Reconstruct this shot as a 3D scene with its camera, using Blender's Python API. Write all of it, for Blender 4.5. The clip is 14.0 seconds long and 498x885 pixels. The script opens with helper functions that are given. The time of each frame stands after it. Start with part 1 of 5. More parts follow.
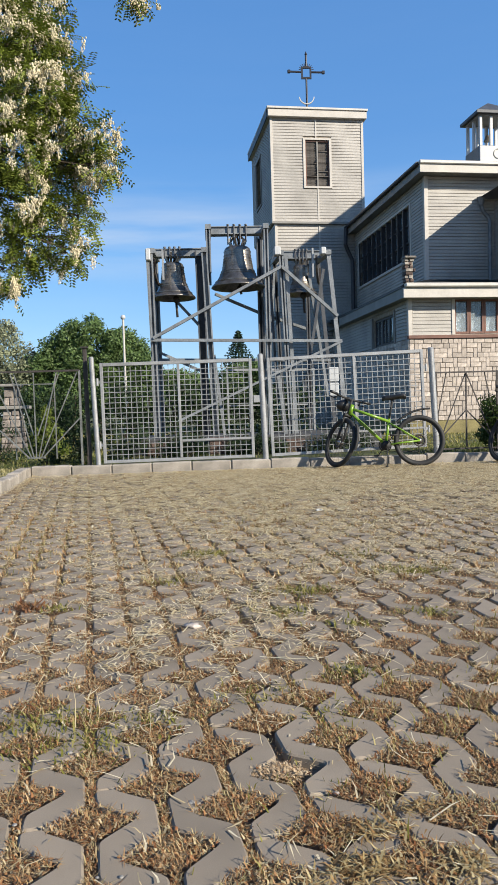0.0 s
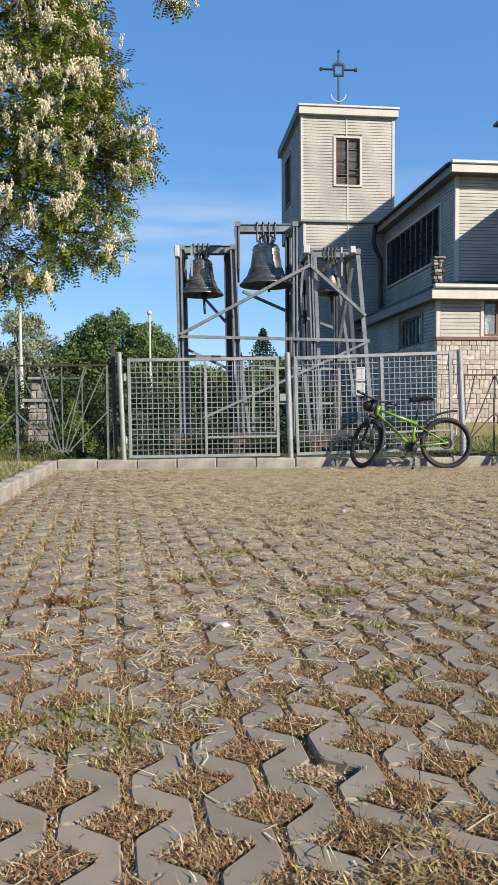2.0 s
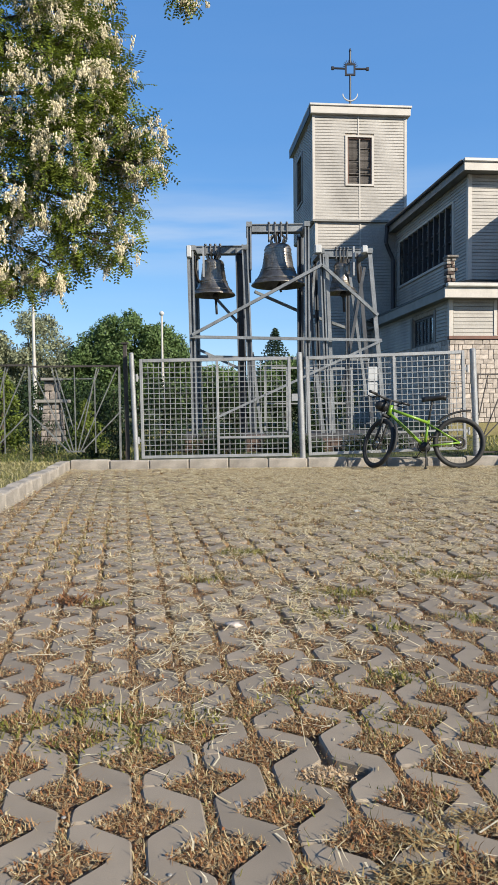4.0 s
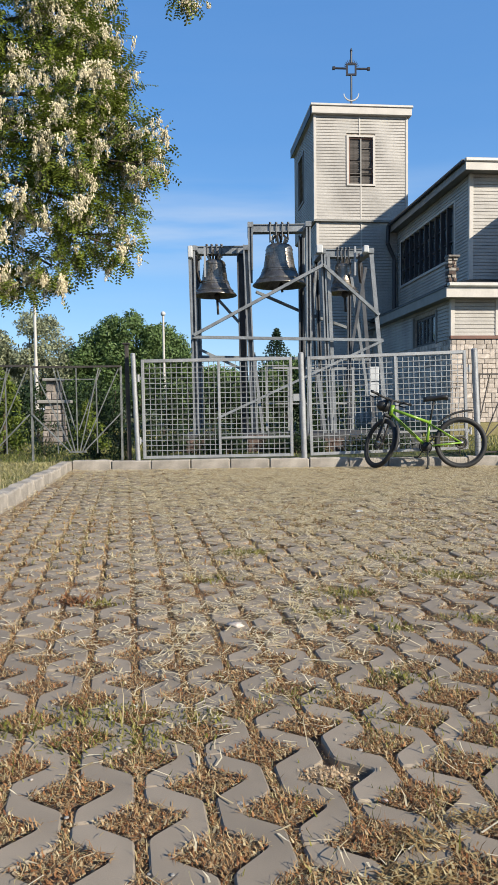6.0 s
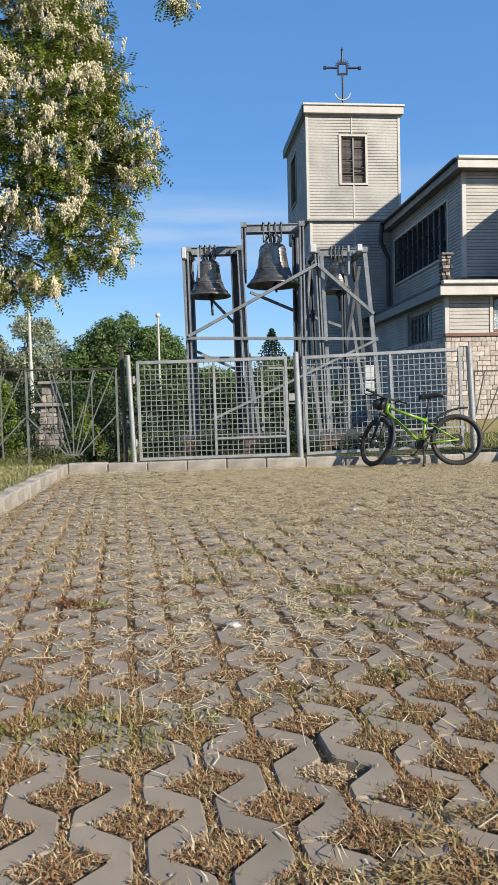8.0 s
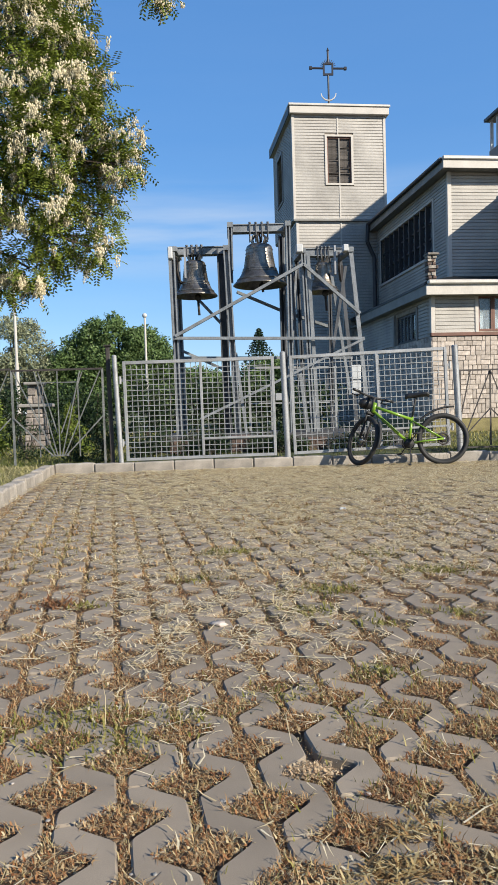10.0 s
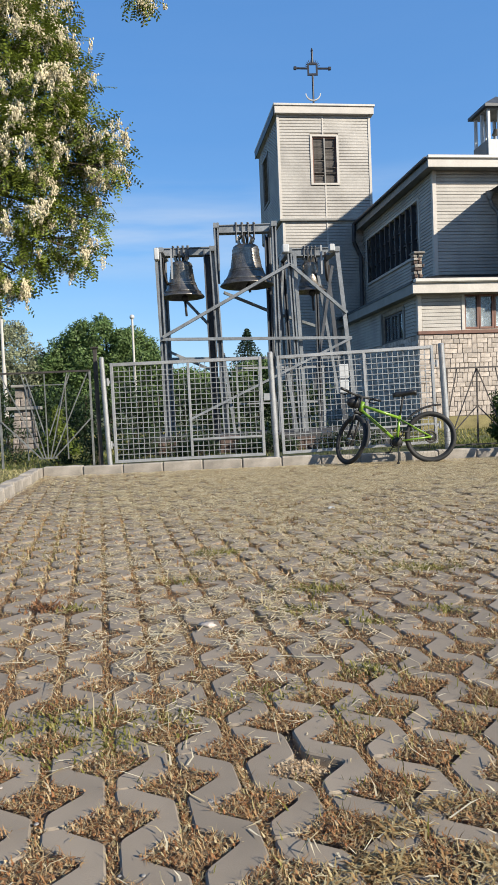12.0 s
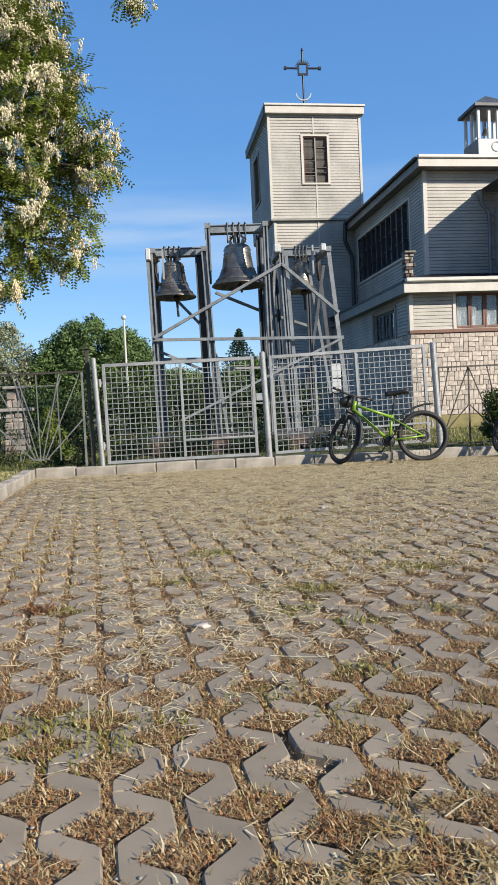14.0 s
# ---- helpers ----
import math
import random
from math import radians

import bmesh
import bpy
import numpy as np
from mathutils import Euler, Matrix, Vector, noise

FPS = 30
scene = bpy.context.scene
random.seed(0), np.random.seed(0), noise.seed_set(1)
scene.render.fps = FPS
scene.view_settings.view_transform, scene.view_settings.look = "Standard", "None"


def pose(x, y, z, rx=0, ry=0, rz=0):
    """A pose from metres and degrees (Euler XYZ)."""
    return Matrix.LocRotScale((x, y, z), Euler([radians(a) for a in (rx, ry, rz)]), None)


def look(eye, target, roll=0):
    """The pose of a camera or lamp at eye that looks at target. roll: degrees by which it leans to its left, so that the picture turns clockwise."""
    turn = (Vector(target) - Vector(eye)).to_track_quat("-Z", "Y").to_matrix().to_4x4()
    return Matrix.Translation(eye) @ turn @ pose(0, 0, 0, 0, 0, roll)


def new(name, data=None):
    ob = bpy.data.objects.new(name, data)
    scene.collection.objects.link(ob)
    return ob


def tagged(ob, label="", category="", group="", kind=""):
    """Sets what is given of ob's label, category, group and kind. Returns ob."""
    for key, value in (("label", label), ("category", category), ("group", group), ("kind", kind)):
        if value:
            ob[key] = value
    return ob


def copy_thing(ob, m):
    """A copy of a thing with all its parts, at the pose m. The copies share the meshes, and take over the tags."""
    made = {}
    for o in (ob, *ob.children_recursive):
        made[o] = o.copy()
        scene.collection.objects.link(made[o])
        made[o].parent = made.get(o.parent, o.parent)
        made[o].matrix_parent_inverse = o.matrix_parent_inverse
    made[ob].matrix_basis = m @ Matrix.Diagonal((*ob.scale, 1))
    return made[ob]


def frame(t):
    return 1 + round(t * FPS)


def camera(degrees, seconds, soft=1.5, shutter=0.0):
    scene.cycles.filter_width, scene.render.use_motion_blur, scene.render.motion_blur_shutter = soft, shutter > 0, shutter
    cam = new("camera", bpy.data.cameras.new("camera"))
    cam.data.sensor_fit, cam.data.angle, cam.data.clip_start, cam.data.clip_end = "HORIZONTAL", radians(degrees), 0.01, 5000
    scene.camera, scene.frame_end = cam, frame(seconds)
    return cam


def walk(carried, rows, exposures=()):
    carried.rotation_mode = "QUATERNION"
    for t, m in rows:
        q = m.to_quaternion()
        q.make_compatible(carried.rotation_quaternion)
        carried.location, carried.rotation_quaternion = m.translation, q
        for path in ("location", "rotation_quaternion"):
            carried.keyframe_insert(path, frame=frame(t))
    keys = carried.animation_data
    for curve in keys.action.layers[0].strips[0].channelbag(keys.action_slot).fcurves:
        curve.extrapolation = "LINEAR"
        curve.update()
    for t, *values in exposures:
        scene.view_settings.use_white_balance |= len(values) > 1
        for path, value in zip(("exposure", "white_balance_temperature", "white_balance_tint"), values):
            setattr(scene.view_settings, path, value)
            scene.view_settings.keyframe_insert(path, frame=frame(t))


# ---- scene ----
cam = camera(38.5, 14.0, 1.15)
PATH = [
    (0.0, pose(0.0348, -0.0018, 0.8107, 87.332, 1.673, -2.954)),
    (0.5, pose(0.0159, -0.0143, 0.8311, 87.135, 1.574, -2.791)),
    (1.0, pose(-0.0134, 0.0132, 0.8280, 86.987, 0.442, -1.952)),
    (1.5, pose(-0.0132, 0.0116, 0.8268, 87.070, -0.157, -1.128)),
    (2.0, pose(-0.0097, 0.0011, 0.8215, 87.155, 0.380, -1.143)),
    (2.5, pose(-0.0091, 0.0063, 0.8216, 87.151, 0.577, -0.365)),
    (3.0, pose(-0.0062, 0.0057, 0.8198, 87.166, 0.560, -0.180)),
    (5.5, pose(-0.0056, -0.0002, 0.8238, 87.177, 0.577, -0.089)),
    (6.0, pose(-0.0061, -0.0003, 0.8233, 87.178, 0.635, -0.035)),
    (6.5, pose(-0.0001, 0.0007, 0.8196, 87.195, 0.539, -0.024)),
    (7.0, pose(0.0099, 0.0008, 0.8155, 87.226, 1.082, -0.061)),
    (7.5, pose(0.0081, -0.0050, 0.8200, 87.205, 1.566, -0.223)),
    (8.0, pose(0.0030, 0.0000, 0.8188, 87.219, 1.449, -0.327)),
    (10.5, pose(0.0133, 0.0027, 0.8129, 87.201, 1.791, -1.632)),
    (11.0, pose(0.0145, 0.0011, 0.8143, 87.215, 1.849, -1.887)),
    (11.5, pose(0.0168, -0.0029, 0.8162, 87.187, 1.845, -1.975)),
    (12.0, pose(0.0231, -0.0049, 0.8155, 87.190, 2.341, -2.196)),
    (12.5, pose(0.0222, -0.0067, 0.8175, 87.172, 2.505, -2.501)),
    (13.0, pose(0.0240, -0.0087, 0.8175, 87.165, 2.763, -2.691)),
    (13.5, pose(0.0190, -0.0051, 0.8173, 87.163, 2.688, -2.743)),
    (14.0, pose(0.0209, -0.0053, 0.8180, 87.155, 2.696, -2.804)),
]
walk(cam, PATH, [(0.0, 0.78, 6500, 8), (14.0, 0.78, 6500, 8)])

# ---- light ----
SUN = Vector((0.74, -0.60, 0.50)).normalized()      # towards the sun
world = bpy.data.worlds.new("world")
scene.world = world
world.use_nodes = True
wn = world.node_tree.nodes
sky = wn.new("ShaderNodeTexSky")
sky.sky_type = "NISHITA"
sky.sun_disc = False
sky.sun_elevation = math.asin(SUN.z)
sky.sun_rotation = math.atan2(SUN.x, SUN.y)
sky.air_density, sky.dust_density, sky.ozone_density = 1.0, 0.15, 3.0
# thin streaks of high cloud over a clear blue sky
wl = world.node_tree.links
wtc, wmap, wnoise, wramp, wmix, wsat = wn.new("ShaderNodeTexCoord"), wn.new("ShaderNodeMapping"), wn.new("ShaderNodeTexNoise"), wn.new("ShaderNodeValToRGB"), wn.new("ShaderNodeMix"), wn.new("ShaderNodeHueSaturation")
wmap.inputs["Scale"].default_value = (2.2, 2.2, 20.0)
wmap.inputs["Location"].default_value = (0.4, 0, 1.15)
wnoise.inputs["Scale"].default_value, wnoise.inputs["Detail"].default_value = 1.7, 7
wramp.color_ramp.elements[0].position, wramp.color_ramp.elements[0].color = 0.34, (0, 0, 0, 1)
wramp.color_ramp.elements[1].position, wramp.color_ramp.elements[1].color = 0.74, (0.62, 0.62, 0.62, 1)
wsep, wband, wmul, wgrad = wn.new("ShaderNodeSeparateXYZ"), wn.new("ShaderNodeValToRGB"), wn.new("ShaderNodeMath"), wn.new("ShaderNodeValToRGB")
wl.new(wtc.outputs["Generated"], wsep.inputs[0])
for node, stops in ((wband, ((0.17, (.10,) * 3), (0.235, (1,) * 3), (0.262, (.55,) * 3), (0.31, (0.02,) * 3))),
                    (wgrad, ((0.02, (2.6, 4.25, 7.0)), (0.20, (1.75, 3.5, 6.6)), (0.34, (1.22, 2.75, 5.9)), (0.58, (0.95, 2.3, 5.3)), (1.0, (0.45, 1.25, 3.3))))):
    ramp_stops = node.color_ramp.elements
    while len(ramp_stops) < len(stops):
        ramp_stops.new(0.5)
    for stop, (pos, col) in zip(ramp_stops, stops):
        stop.position, stop.color = pos, (*col, 1)
    wl.new(wsep.outputs["Z"], node.inputs[0])
wmul.operation = "MULTIPLY"
wl.new(wramp.outputs[0], wmul.inputs[0])
wl.new(wband.outputs[0], wmul.inputs[1])
wmix.data_type = "RGBA"
wmix.inputs[7].default_value = (5.0, 5.4, 6.0, 1)
wsat.inputs["Saturation"].default_value = 1.3
wl.new(wtc.outputs["Generated"], wmap.inputs[0])
wl.new(wmap.outputs[0], wnoise.inputs["Vector"])
wl.new(wnoise.outputs[0], wramp.inputs[0])
wl.new(wmul.outputs[0], wmix.inputs[0])
wl.new(sky.outputs[0], wsat.inputs["Color"])
wblue = wn.new("ShaderNodeMix")
wblue.data_type = "RGBA"
wblue.inputs[0].default_value = 0.6
wl.new(wgrad.outputs[0], wblue.inputs[7])
wl.new(wsat.outputs[0], wblue.inputs[6])
wl.new(wblue.outputs[2], wmix.inputs[6])
wl.new(wmix.outputs[2], wn["Background"].inputs[0])
wn["Background"].inputs[1].default_value = 0.088
sun = new("sun", bpy.data.lights.new("sun", "SUN"))
sun.data.energy, sun.data.angle, sun.data.color = 5.0, radians(0.6), (1.0, 0.90, 0.76)
sun.matrix_world = look(SUN * 50, (0, 0, 0))

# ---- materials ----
TONE = 0.735      # scales all base colours down so shade deepens under the raised exposure
def material(name, color, rough=0.7, metal=0.0, var=0.25, scale=8.0, fine=60.0, bump=0.2, dark=None, spec=0.5, obj_random=0.0, island=0.0, trans=0.0):
    """A surface with stains at one scale and grain at another."""
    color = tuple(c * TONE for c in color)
    m = bpy.data.materials.new(name)
    m.use_nodes = True
    n, l = m.node_tree.nodes, m.node_tree.links
    b = n["Principled BSDF"]
    tc = n.new("ShaderNodeTexCoord")
    big, small = n.new("ShaderNodeTexNoise"), n.new("ShaderNodeTexNoise")
    big.inputs["Scale"].default_value, big.inputs["Detail"].default_value = scale, 6
    small.inputs["Scale"].default_value, small.inputs["Detail"].default_value = fine, 4
    for t in (big, small):
        l.new(tc.outputs["Object"], t.inputs["Vector"])
    ramp = n.new("ShaderNodeValToRGB")
    d = dark or tuple(c * (1 - var) for c in color)
    hi = tuple(min(1, c * (1 + var * 0.6)) for c in color)
    ramp.color_ramp.elements[0].position, ramp.color_ramp.elements[0].color = 0.32, (*d, 1)
    ramp.color_ramp.elements[1].position, ramp.color_ramp.elements[1].color = 0.68, (*hi, 1)
    l.new(big.outputs[0], ramp.inputs[0])
    mix = n.new("ShaderNodeMix")
    mix.data_type, mix.blend_type = "RGBA", "OVERLAY"
    mix.inputs[0].default_value = min(1, var * 1.6)
    l.new(ramp.outputs[0], mix.inputs[6])
    l.new(small.outputs[0], mix.inputs[7])
    out = mix.outputs[2]
    if obj_random or island:
        src = n.new("ShaderNodeObjectInfo").outputs["Random"] if obj_random else n.new("ShaderNodeNewGeometry").outputs["Random Per Island"]
        k = obj_random or island
        mr = n.new("ShaderNodeMapRange")
        mr.inputs[3].default_value, mr.inputs[4].default_value = 1 - k, 1 + k
        l.new(src, mr.inputs[0])
        hsv = n.new("ShaderNodeHueSaturation")
        l.new(mr.outputs[0], hsv.inputs["Value"])
        l.new(out, hsv.inputs["Color"])
        out = hsv.outputs[0]
    l.new(out, b.inputs["Base Color"])
    b.inputs["Roughness"].default_value, b.inputs["Metallic"].default_value = rough, metal
    b.inputs["Specular IOR Level"].default_value = spec
    if bump:
        bp = n.new("ShaderNodeBump")
        bp.inputs["Strength"].default_value, bp.inputs["Distance"].default_value = bump, 0.01
        l.new(small.outputs[0], bp.inputs["Height"])
        l.new(bp.outputs[0], b.inputs["Normal"])
    if trans:
        b.inputs["Transmission Weight"].default_value = trans
    return m

SOIL = material("dry_soil", (0.29, 0.205, 0.13), 0.95, var=0.45, scale=14, fine=120, bump=0.8)
LAWN = material("lawn_soil", (0.10, 0.11, 0.03), 0.95, var=0.45, scale=3, fine=80, bump=0.8)
CONCRETE = material("concrete", (0.34, 0.32, 0.29), 0.9, var=0.22, scale=6, fine=90, bump=0.5)
PAVER = material("grey_concrete_paver", (0.30, 0.248, 0.188), 0.9, var=0.2, scale=5, fine=420, bump=0.08, obj_random=0.1)
GALV = material("galvanised_steel", (0.40, 0.41, 0.42), 0.5, 0.35, var=0.2, scale=5, fine=60, bump=0.1)
WHITE = material("cream_siding", (0.46, 0.432, 0.392), 0.65, var=0.24, scale=1.1, fine=30, bump=0.1)
TRIM = material("cream_trim", (0.60, 0.56, 0.505), 0.6, var=0.10, scale=3, fine=30, bump=0.1)
ROOF = material("dark_roof_metal", (0.07, 0.075, 0.08), 0.5, 0.3, var=0.3, scale=3, fine=40)
STONE = material("pale_stone", (0.55, 0.475, 0.41), 0.9, var=0.34, scale=7, fine=70, bump=0.6, obj_random=0.2)
MORTAR = material("mortar", (0.42, 0.365, 0.30), 0.95, var=0.3, scale=8, fine=80, bump=0.5)
BRONZE = material("bell_bronze", (0.30, 0.27, 0.235), 0.33, 0.85, var=0.42, scale=7, fine=50, bump=0.15)
BLACK = material("black_rubber", (0.02, 0.02, 0.02), 0.7, var=0.2)
LIME = material("lime_paint", (0.20, 0.36, 0.03), 0.3, var=0.08, bump=0)

# ---- building helpers ----
def box(bm, x0, y0, z0, x1, y1, z1, bev=0.0):
    r = bmesh.ops.create_cube(bm, size=1.0, matrix=Matrix.Translation(((x0 + x1) / 2, (y0 + y1) / 2, (z0 + z1) / 2)) @ Matrix.Diagonal((x1 - x0, y1 - y0, z1 - z0, 1)))
    if bev:
        es = list({e for v in r["verts"] for e in v.link_edges})
        bmesh.ops.bevel(bm, geom=es, offset=bev, segments=1, affect="EDGES")
    return r

def bar(bm, a, b, w, d=None, roll=0.0):
    """A square bar from a to b, w wide and d deep."""
    a, b = Vector(a), Vector(b)
    d = d or w
    q = (b - a).to_track_quat("Z", "Y").to_matrix().to_4x4()
    m = Matrix.Translation((a + b) / 2) @ q @ Matrix.Rotation(roll, 4, "Z") @ Matrix.Diagonal((w, d, (b - a).length, 1))
    return bmesh.ops.create_cube(bm, size=1.0, matrix=m)

def tube(bm, a, b, r0, r1=None, seg=10):
    a, b = Vector(a), Vector(b)
    q = (b - a).to_track_quat("Z", "Y").to_matrix().to_4x4()
    return bmesh.ops.create_cone(bm, cap_ends=True, segments=seg, radius1=r0, radius2=r0 if r1 is None else r1, depth=(b - a).length, matrix=Matrix.Translation((a + b) / 2) @ q)

def mesh_of(name, bm, mat, smooth=False):
    me = bpy.data.meshes.new(name)
    bmesh.ops.recalc_face_normals(bm, faces=bm.faces)
    bm.to_mesh(me)
    bm.free()
    me.materials.append(mat)
    if smooth:
        for p in me.polygons:
            p.use_smooth = True
    return me

def part(name, bm, mat, parent=None, label="", smooth=False):
    ob = new(name, mesh_of(name, bm, mat, smooth))
    if parent:
        ob.parent = parent
    if label:
        tagged(ob, label)
    return ob

def thing(name, label, category, group="", kind="", m=None):
    ob = new(name)
    if m is not None:
        ob.matrix_world = m
    return tagged(ob, label, category, group, kind)

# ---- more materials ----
# also stands in for cream trim in shade: soffits, side fascias, turret side
SLATE = material("grey_and_shaded_trim", (0.27, 0.26, 0.24), 0.6, var=0.15, scale=3, fine=30, bump=0.1)
GUTTER = material("pale_gutter_metal", (0.62, 0.59, 0.54), 0.45, 0.1, var=0.12, scale=3, fine=30, bump=0.1)
DARKMETAL = material("dark_downpipe", (0.05, 0.05, 0.055), 0.5, 0.2, var=0.2)
BROWN = material("brown_window_wood", (0.17, 0.07, 0.045), 0.6, var=0.25, scale=6, fine=60)
LOUVRE = material("weathered_brown_slat", (0.17, 0.15, 0.135), 0.8, var=0.35, scale=9, fine=80, bump=0.4, obj_random=0.25)
OLIVE = material("olive_plinth_render", (0.27, 0.23, 0.10), 0.9, var=0.25, scale=4, fine=50, bump=0.4)
CURTAIN = material("pale_curtain", (0.27, 0.30, 0.34), 0.9, var=0.15, scale=12, fine=40)
PANEREFLECT = material("cream_pane_reflection", (0.62, 0.60, 0.60), 0.9, var=0.15, scale=12, fine=40)
# near-black colour stands in for the darkness of unlit rooms
INSIDE = material("unlit_interior", (0.03, 0.03, 0.035), 0.9, var=0.3)
IRON = material("dark_iron", (0.03, 0.033, 0.045), 0.5, 0.4, var=0.2)
BRICKM = material("worn_red_brick", (0.125, 0.085, 0.07), 0.9, var=0.35, scale=12, fine=80, bump=0.6, obj_random=0.3)
OLDBLOCK = material("weathered_block", (0.30, 0.27, 0.235), 0.9, var=0.4, scale=14, fine=70, bump=0.7, obj_random=0.3)
# one very dark grey for the foundation and the leg feet
GREYBASE = material("dark_base_concrete", (0.07, 0.07, 0.072), 0.9, var=0.35, scale=5, fine=60, bump=0.5)
OLDSTEEL = material("grey_painted_steel", (0.25, 0.268, 0.285), 0.5, 0.2, var=0.32, scale=4, fine=45, bump=0.2)
# dark stand-in for belfry steel in shade, plus bolts and turret roof
GREYSTEEL = material("dark_and_shaded_steel", (0.085, 0.092, 0.105), 0.55, 0.2, var=0.3, scale=6, fine=50)
DARKSTEEL = material("dark_fence_steel", (0.075, 0.065, 0.06), 0.6, 0.3, var=0.35, scale=8, fine=60)
FENCEGREEN = material("greyish_fence_steel", (0.23, 0.24, 0.235), 0.55, 0.3, var=0.35, scale=8, fine=60)
PLASTIC = material("white_enclosure", (0.60, 0.61, 0.61), 0.45, var=0.08)

def glass_material():
    m = bpy.data.materials.new("window_glass")
    m.use_nodes = True
    b = m.node_tree.nodes["Principled BSDF"]
    b.inputs["Base Color"].default_value = (0.75, 0.82, 0.85, 1)
    b.inputs["Roughness"].default_value = 0.03
    b.inputs["Transmission Weight"].default_value = 0.9
    b.inputs["IOR"].default_value = 1.45
    return m
GLASS = glass_material()

# ---- the church ----
def spans(a, b, cuts):
    """What is left of the stretch a..b when the cuts are taken out."""
    out, s = [], a
    for c0, c1 in sorted(cuts):
        if c0 > s:
            out.append((s, min(c0, b)))
        s = max(s, c1)
    if s < b:
        out.append((s, b))
    return [q for q in out if q[1] - q[0] > 0.01]

def siding(bm, p, along, out, length, z0, z1, pitch, holes=()):
    """Lapped boards on a wall that starts at p and runs along, with openings (s0, s1, z0, z1)."""
    p, along, out = Vector(p), Vector(along), Vector(out)
    n = max(1, round((z1 - z0) / pitch))
    h = (z1 - z0) / n
    for i in range(n):
        a, b = z0 + i * h, z0 + (i + 1) * h
        for s0, s1 in spans(0, length, [(o[0], o[1]) for o in holes if o[2] < b - 0.02 and o[3] > a + 0.02]):
            s = s0
            while s < s1 - 1e-4:
                e = s1
                q = [(s, 0.034, a), (e, 0.034, a), (e, 0.026, a + h * 0.86), (e, 0.005, b), (s, 0.005, b), (s, 0.026, a + h * 0.86), (s, 0.0, a), (e, 0.0, a)]
                v = [bm.verts.new(p + along * x + out * y + Vector((0, 0, z))) for x, y, z in q]
                for f in ((0, 1, 2, 5), (5, 2, 3, 4), (6, 7, 1, 0), (0, 5, 4, 6), (1, 7, 3, 2)):
                    bm.faces.new([v[k] for k in f])
                s = e

def wall(bm, p, along, inward, length, z0, z1, thick, holes=()):
    p, along, inward = Vector(p), Vector(along), Vector(inward)
    zs = sorted({z0, z1, *[z for o in holes for z in (o[2], o[3]) if z0 < z < z1]})
    for a, b in zip(zs, zs[1:]):
        for s0, s1 in spans(0, length, [(o[0], o[1]) for o in holes if o[2] < b - 1e-4 and o[3] > a + 1e-4]):
            lo, hi = p + along * s0, p + along * s1 + inward * thick
            box(bm, min(lo.x, hi.x), min(lo.y, hi.y), a, max(lo.x, hi.x), max(lo.y, hi.y), b)

CH = pose(4.81, 17.0, 0, 0, 0, 5.5)
X, Y, NX, NY = Vector((1, 0, 0)), Vector((0, 1, 0)), Vector((-1, 0, 0)), Vector((0, -1, 0))
church = thing("church", "cream lap-sided church with rubble stone ground floor and flat eaves", "church", m=CH)

def cpart(name, fill, mat, parent=None, label=""):
    bm = bmesh.new()
    fill(bm)
    return part(name, bm, mat, parent or church, label)

# lower storey
LOWF = [(1.17, 3.10, 2.49, 3.34)]
LOWL = [(1.0, 2.66, 2.40, 3.14)]
lower = cpart("ground_floor_wall", lambda bm: wall(bm, (0, 0.03, 0), X, Y, 9, 0, 3.3, 0.25, LOWF), MORTAR)
cpart("side_wall", lambda bm: wall(bm, (0.03, 0.28, 0), Y, X, 6.7, 0, 3.3, 0.25, [(a - .28, b - .28, c, d) for a, b, c, d in LOWL]), MORTAR)
cpart("side_wall", lambda bm: wall(bm, (9, 0.28, 0), Y, NX, 6.7, 0, 3.3, 0.25), MORTAR)
cpart("rear_wall", lambda bm: wall(bm, (0.28, 6.98, 0), X, NY, 8.5, 0, 3.3, 0.2), MORTAR)
cpart("siding", lambda bm: siding(bm, (0.1, 0.03, 0), X, NY, 8.9, 2.47, 3.34, 0.083, [(1.0, 3.1, 2.4, 3.4)]), WHITE, lower)
cpart("siding", lambda bm: siding(bm, (0.03, 0.08, 0), Y, NX, 6.6, 2.40, 3.34, 0.083, [(a - .16, b, c - .05, d + .05) for a, b, c, d in LOWL]), WHITE, lower)
cpart("corner_trim", lambda bm: box(bm, -0.015, -0.015, 2.46, 0.09, 0.09, 3.34, 0.004), TRIM, lower)
cpart("window_post", lambda bm: box(bm, 1.085, -0.02, 2.47, 1.17, 0.1, 3.34, 0.004), TRIM, lower)
cpart("sill_band", lambda bm: box(bm, -0.03, -0.05, 2.385, 9.03, 0.06, 2.465, 0.006), BROWN, lower, "red-brown sill band over the stone")
cpart("plinth", lambda bm: (box(bm, -0.03, -0.05, 0, 9.03, 0.03, 0.40), box(bm, -0.03, 0.03, 0, 0.03, 6.9, 0.40)), OLIVE, lower, "olive rendered plinth")

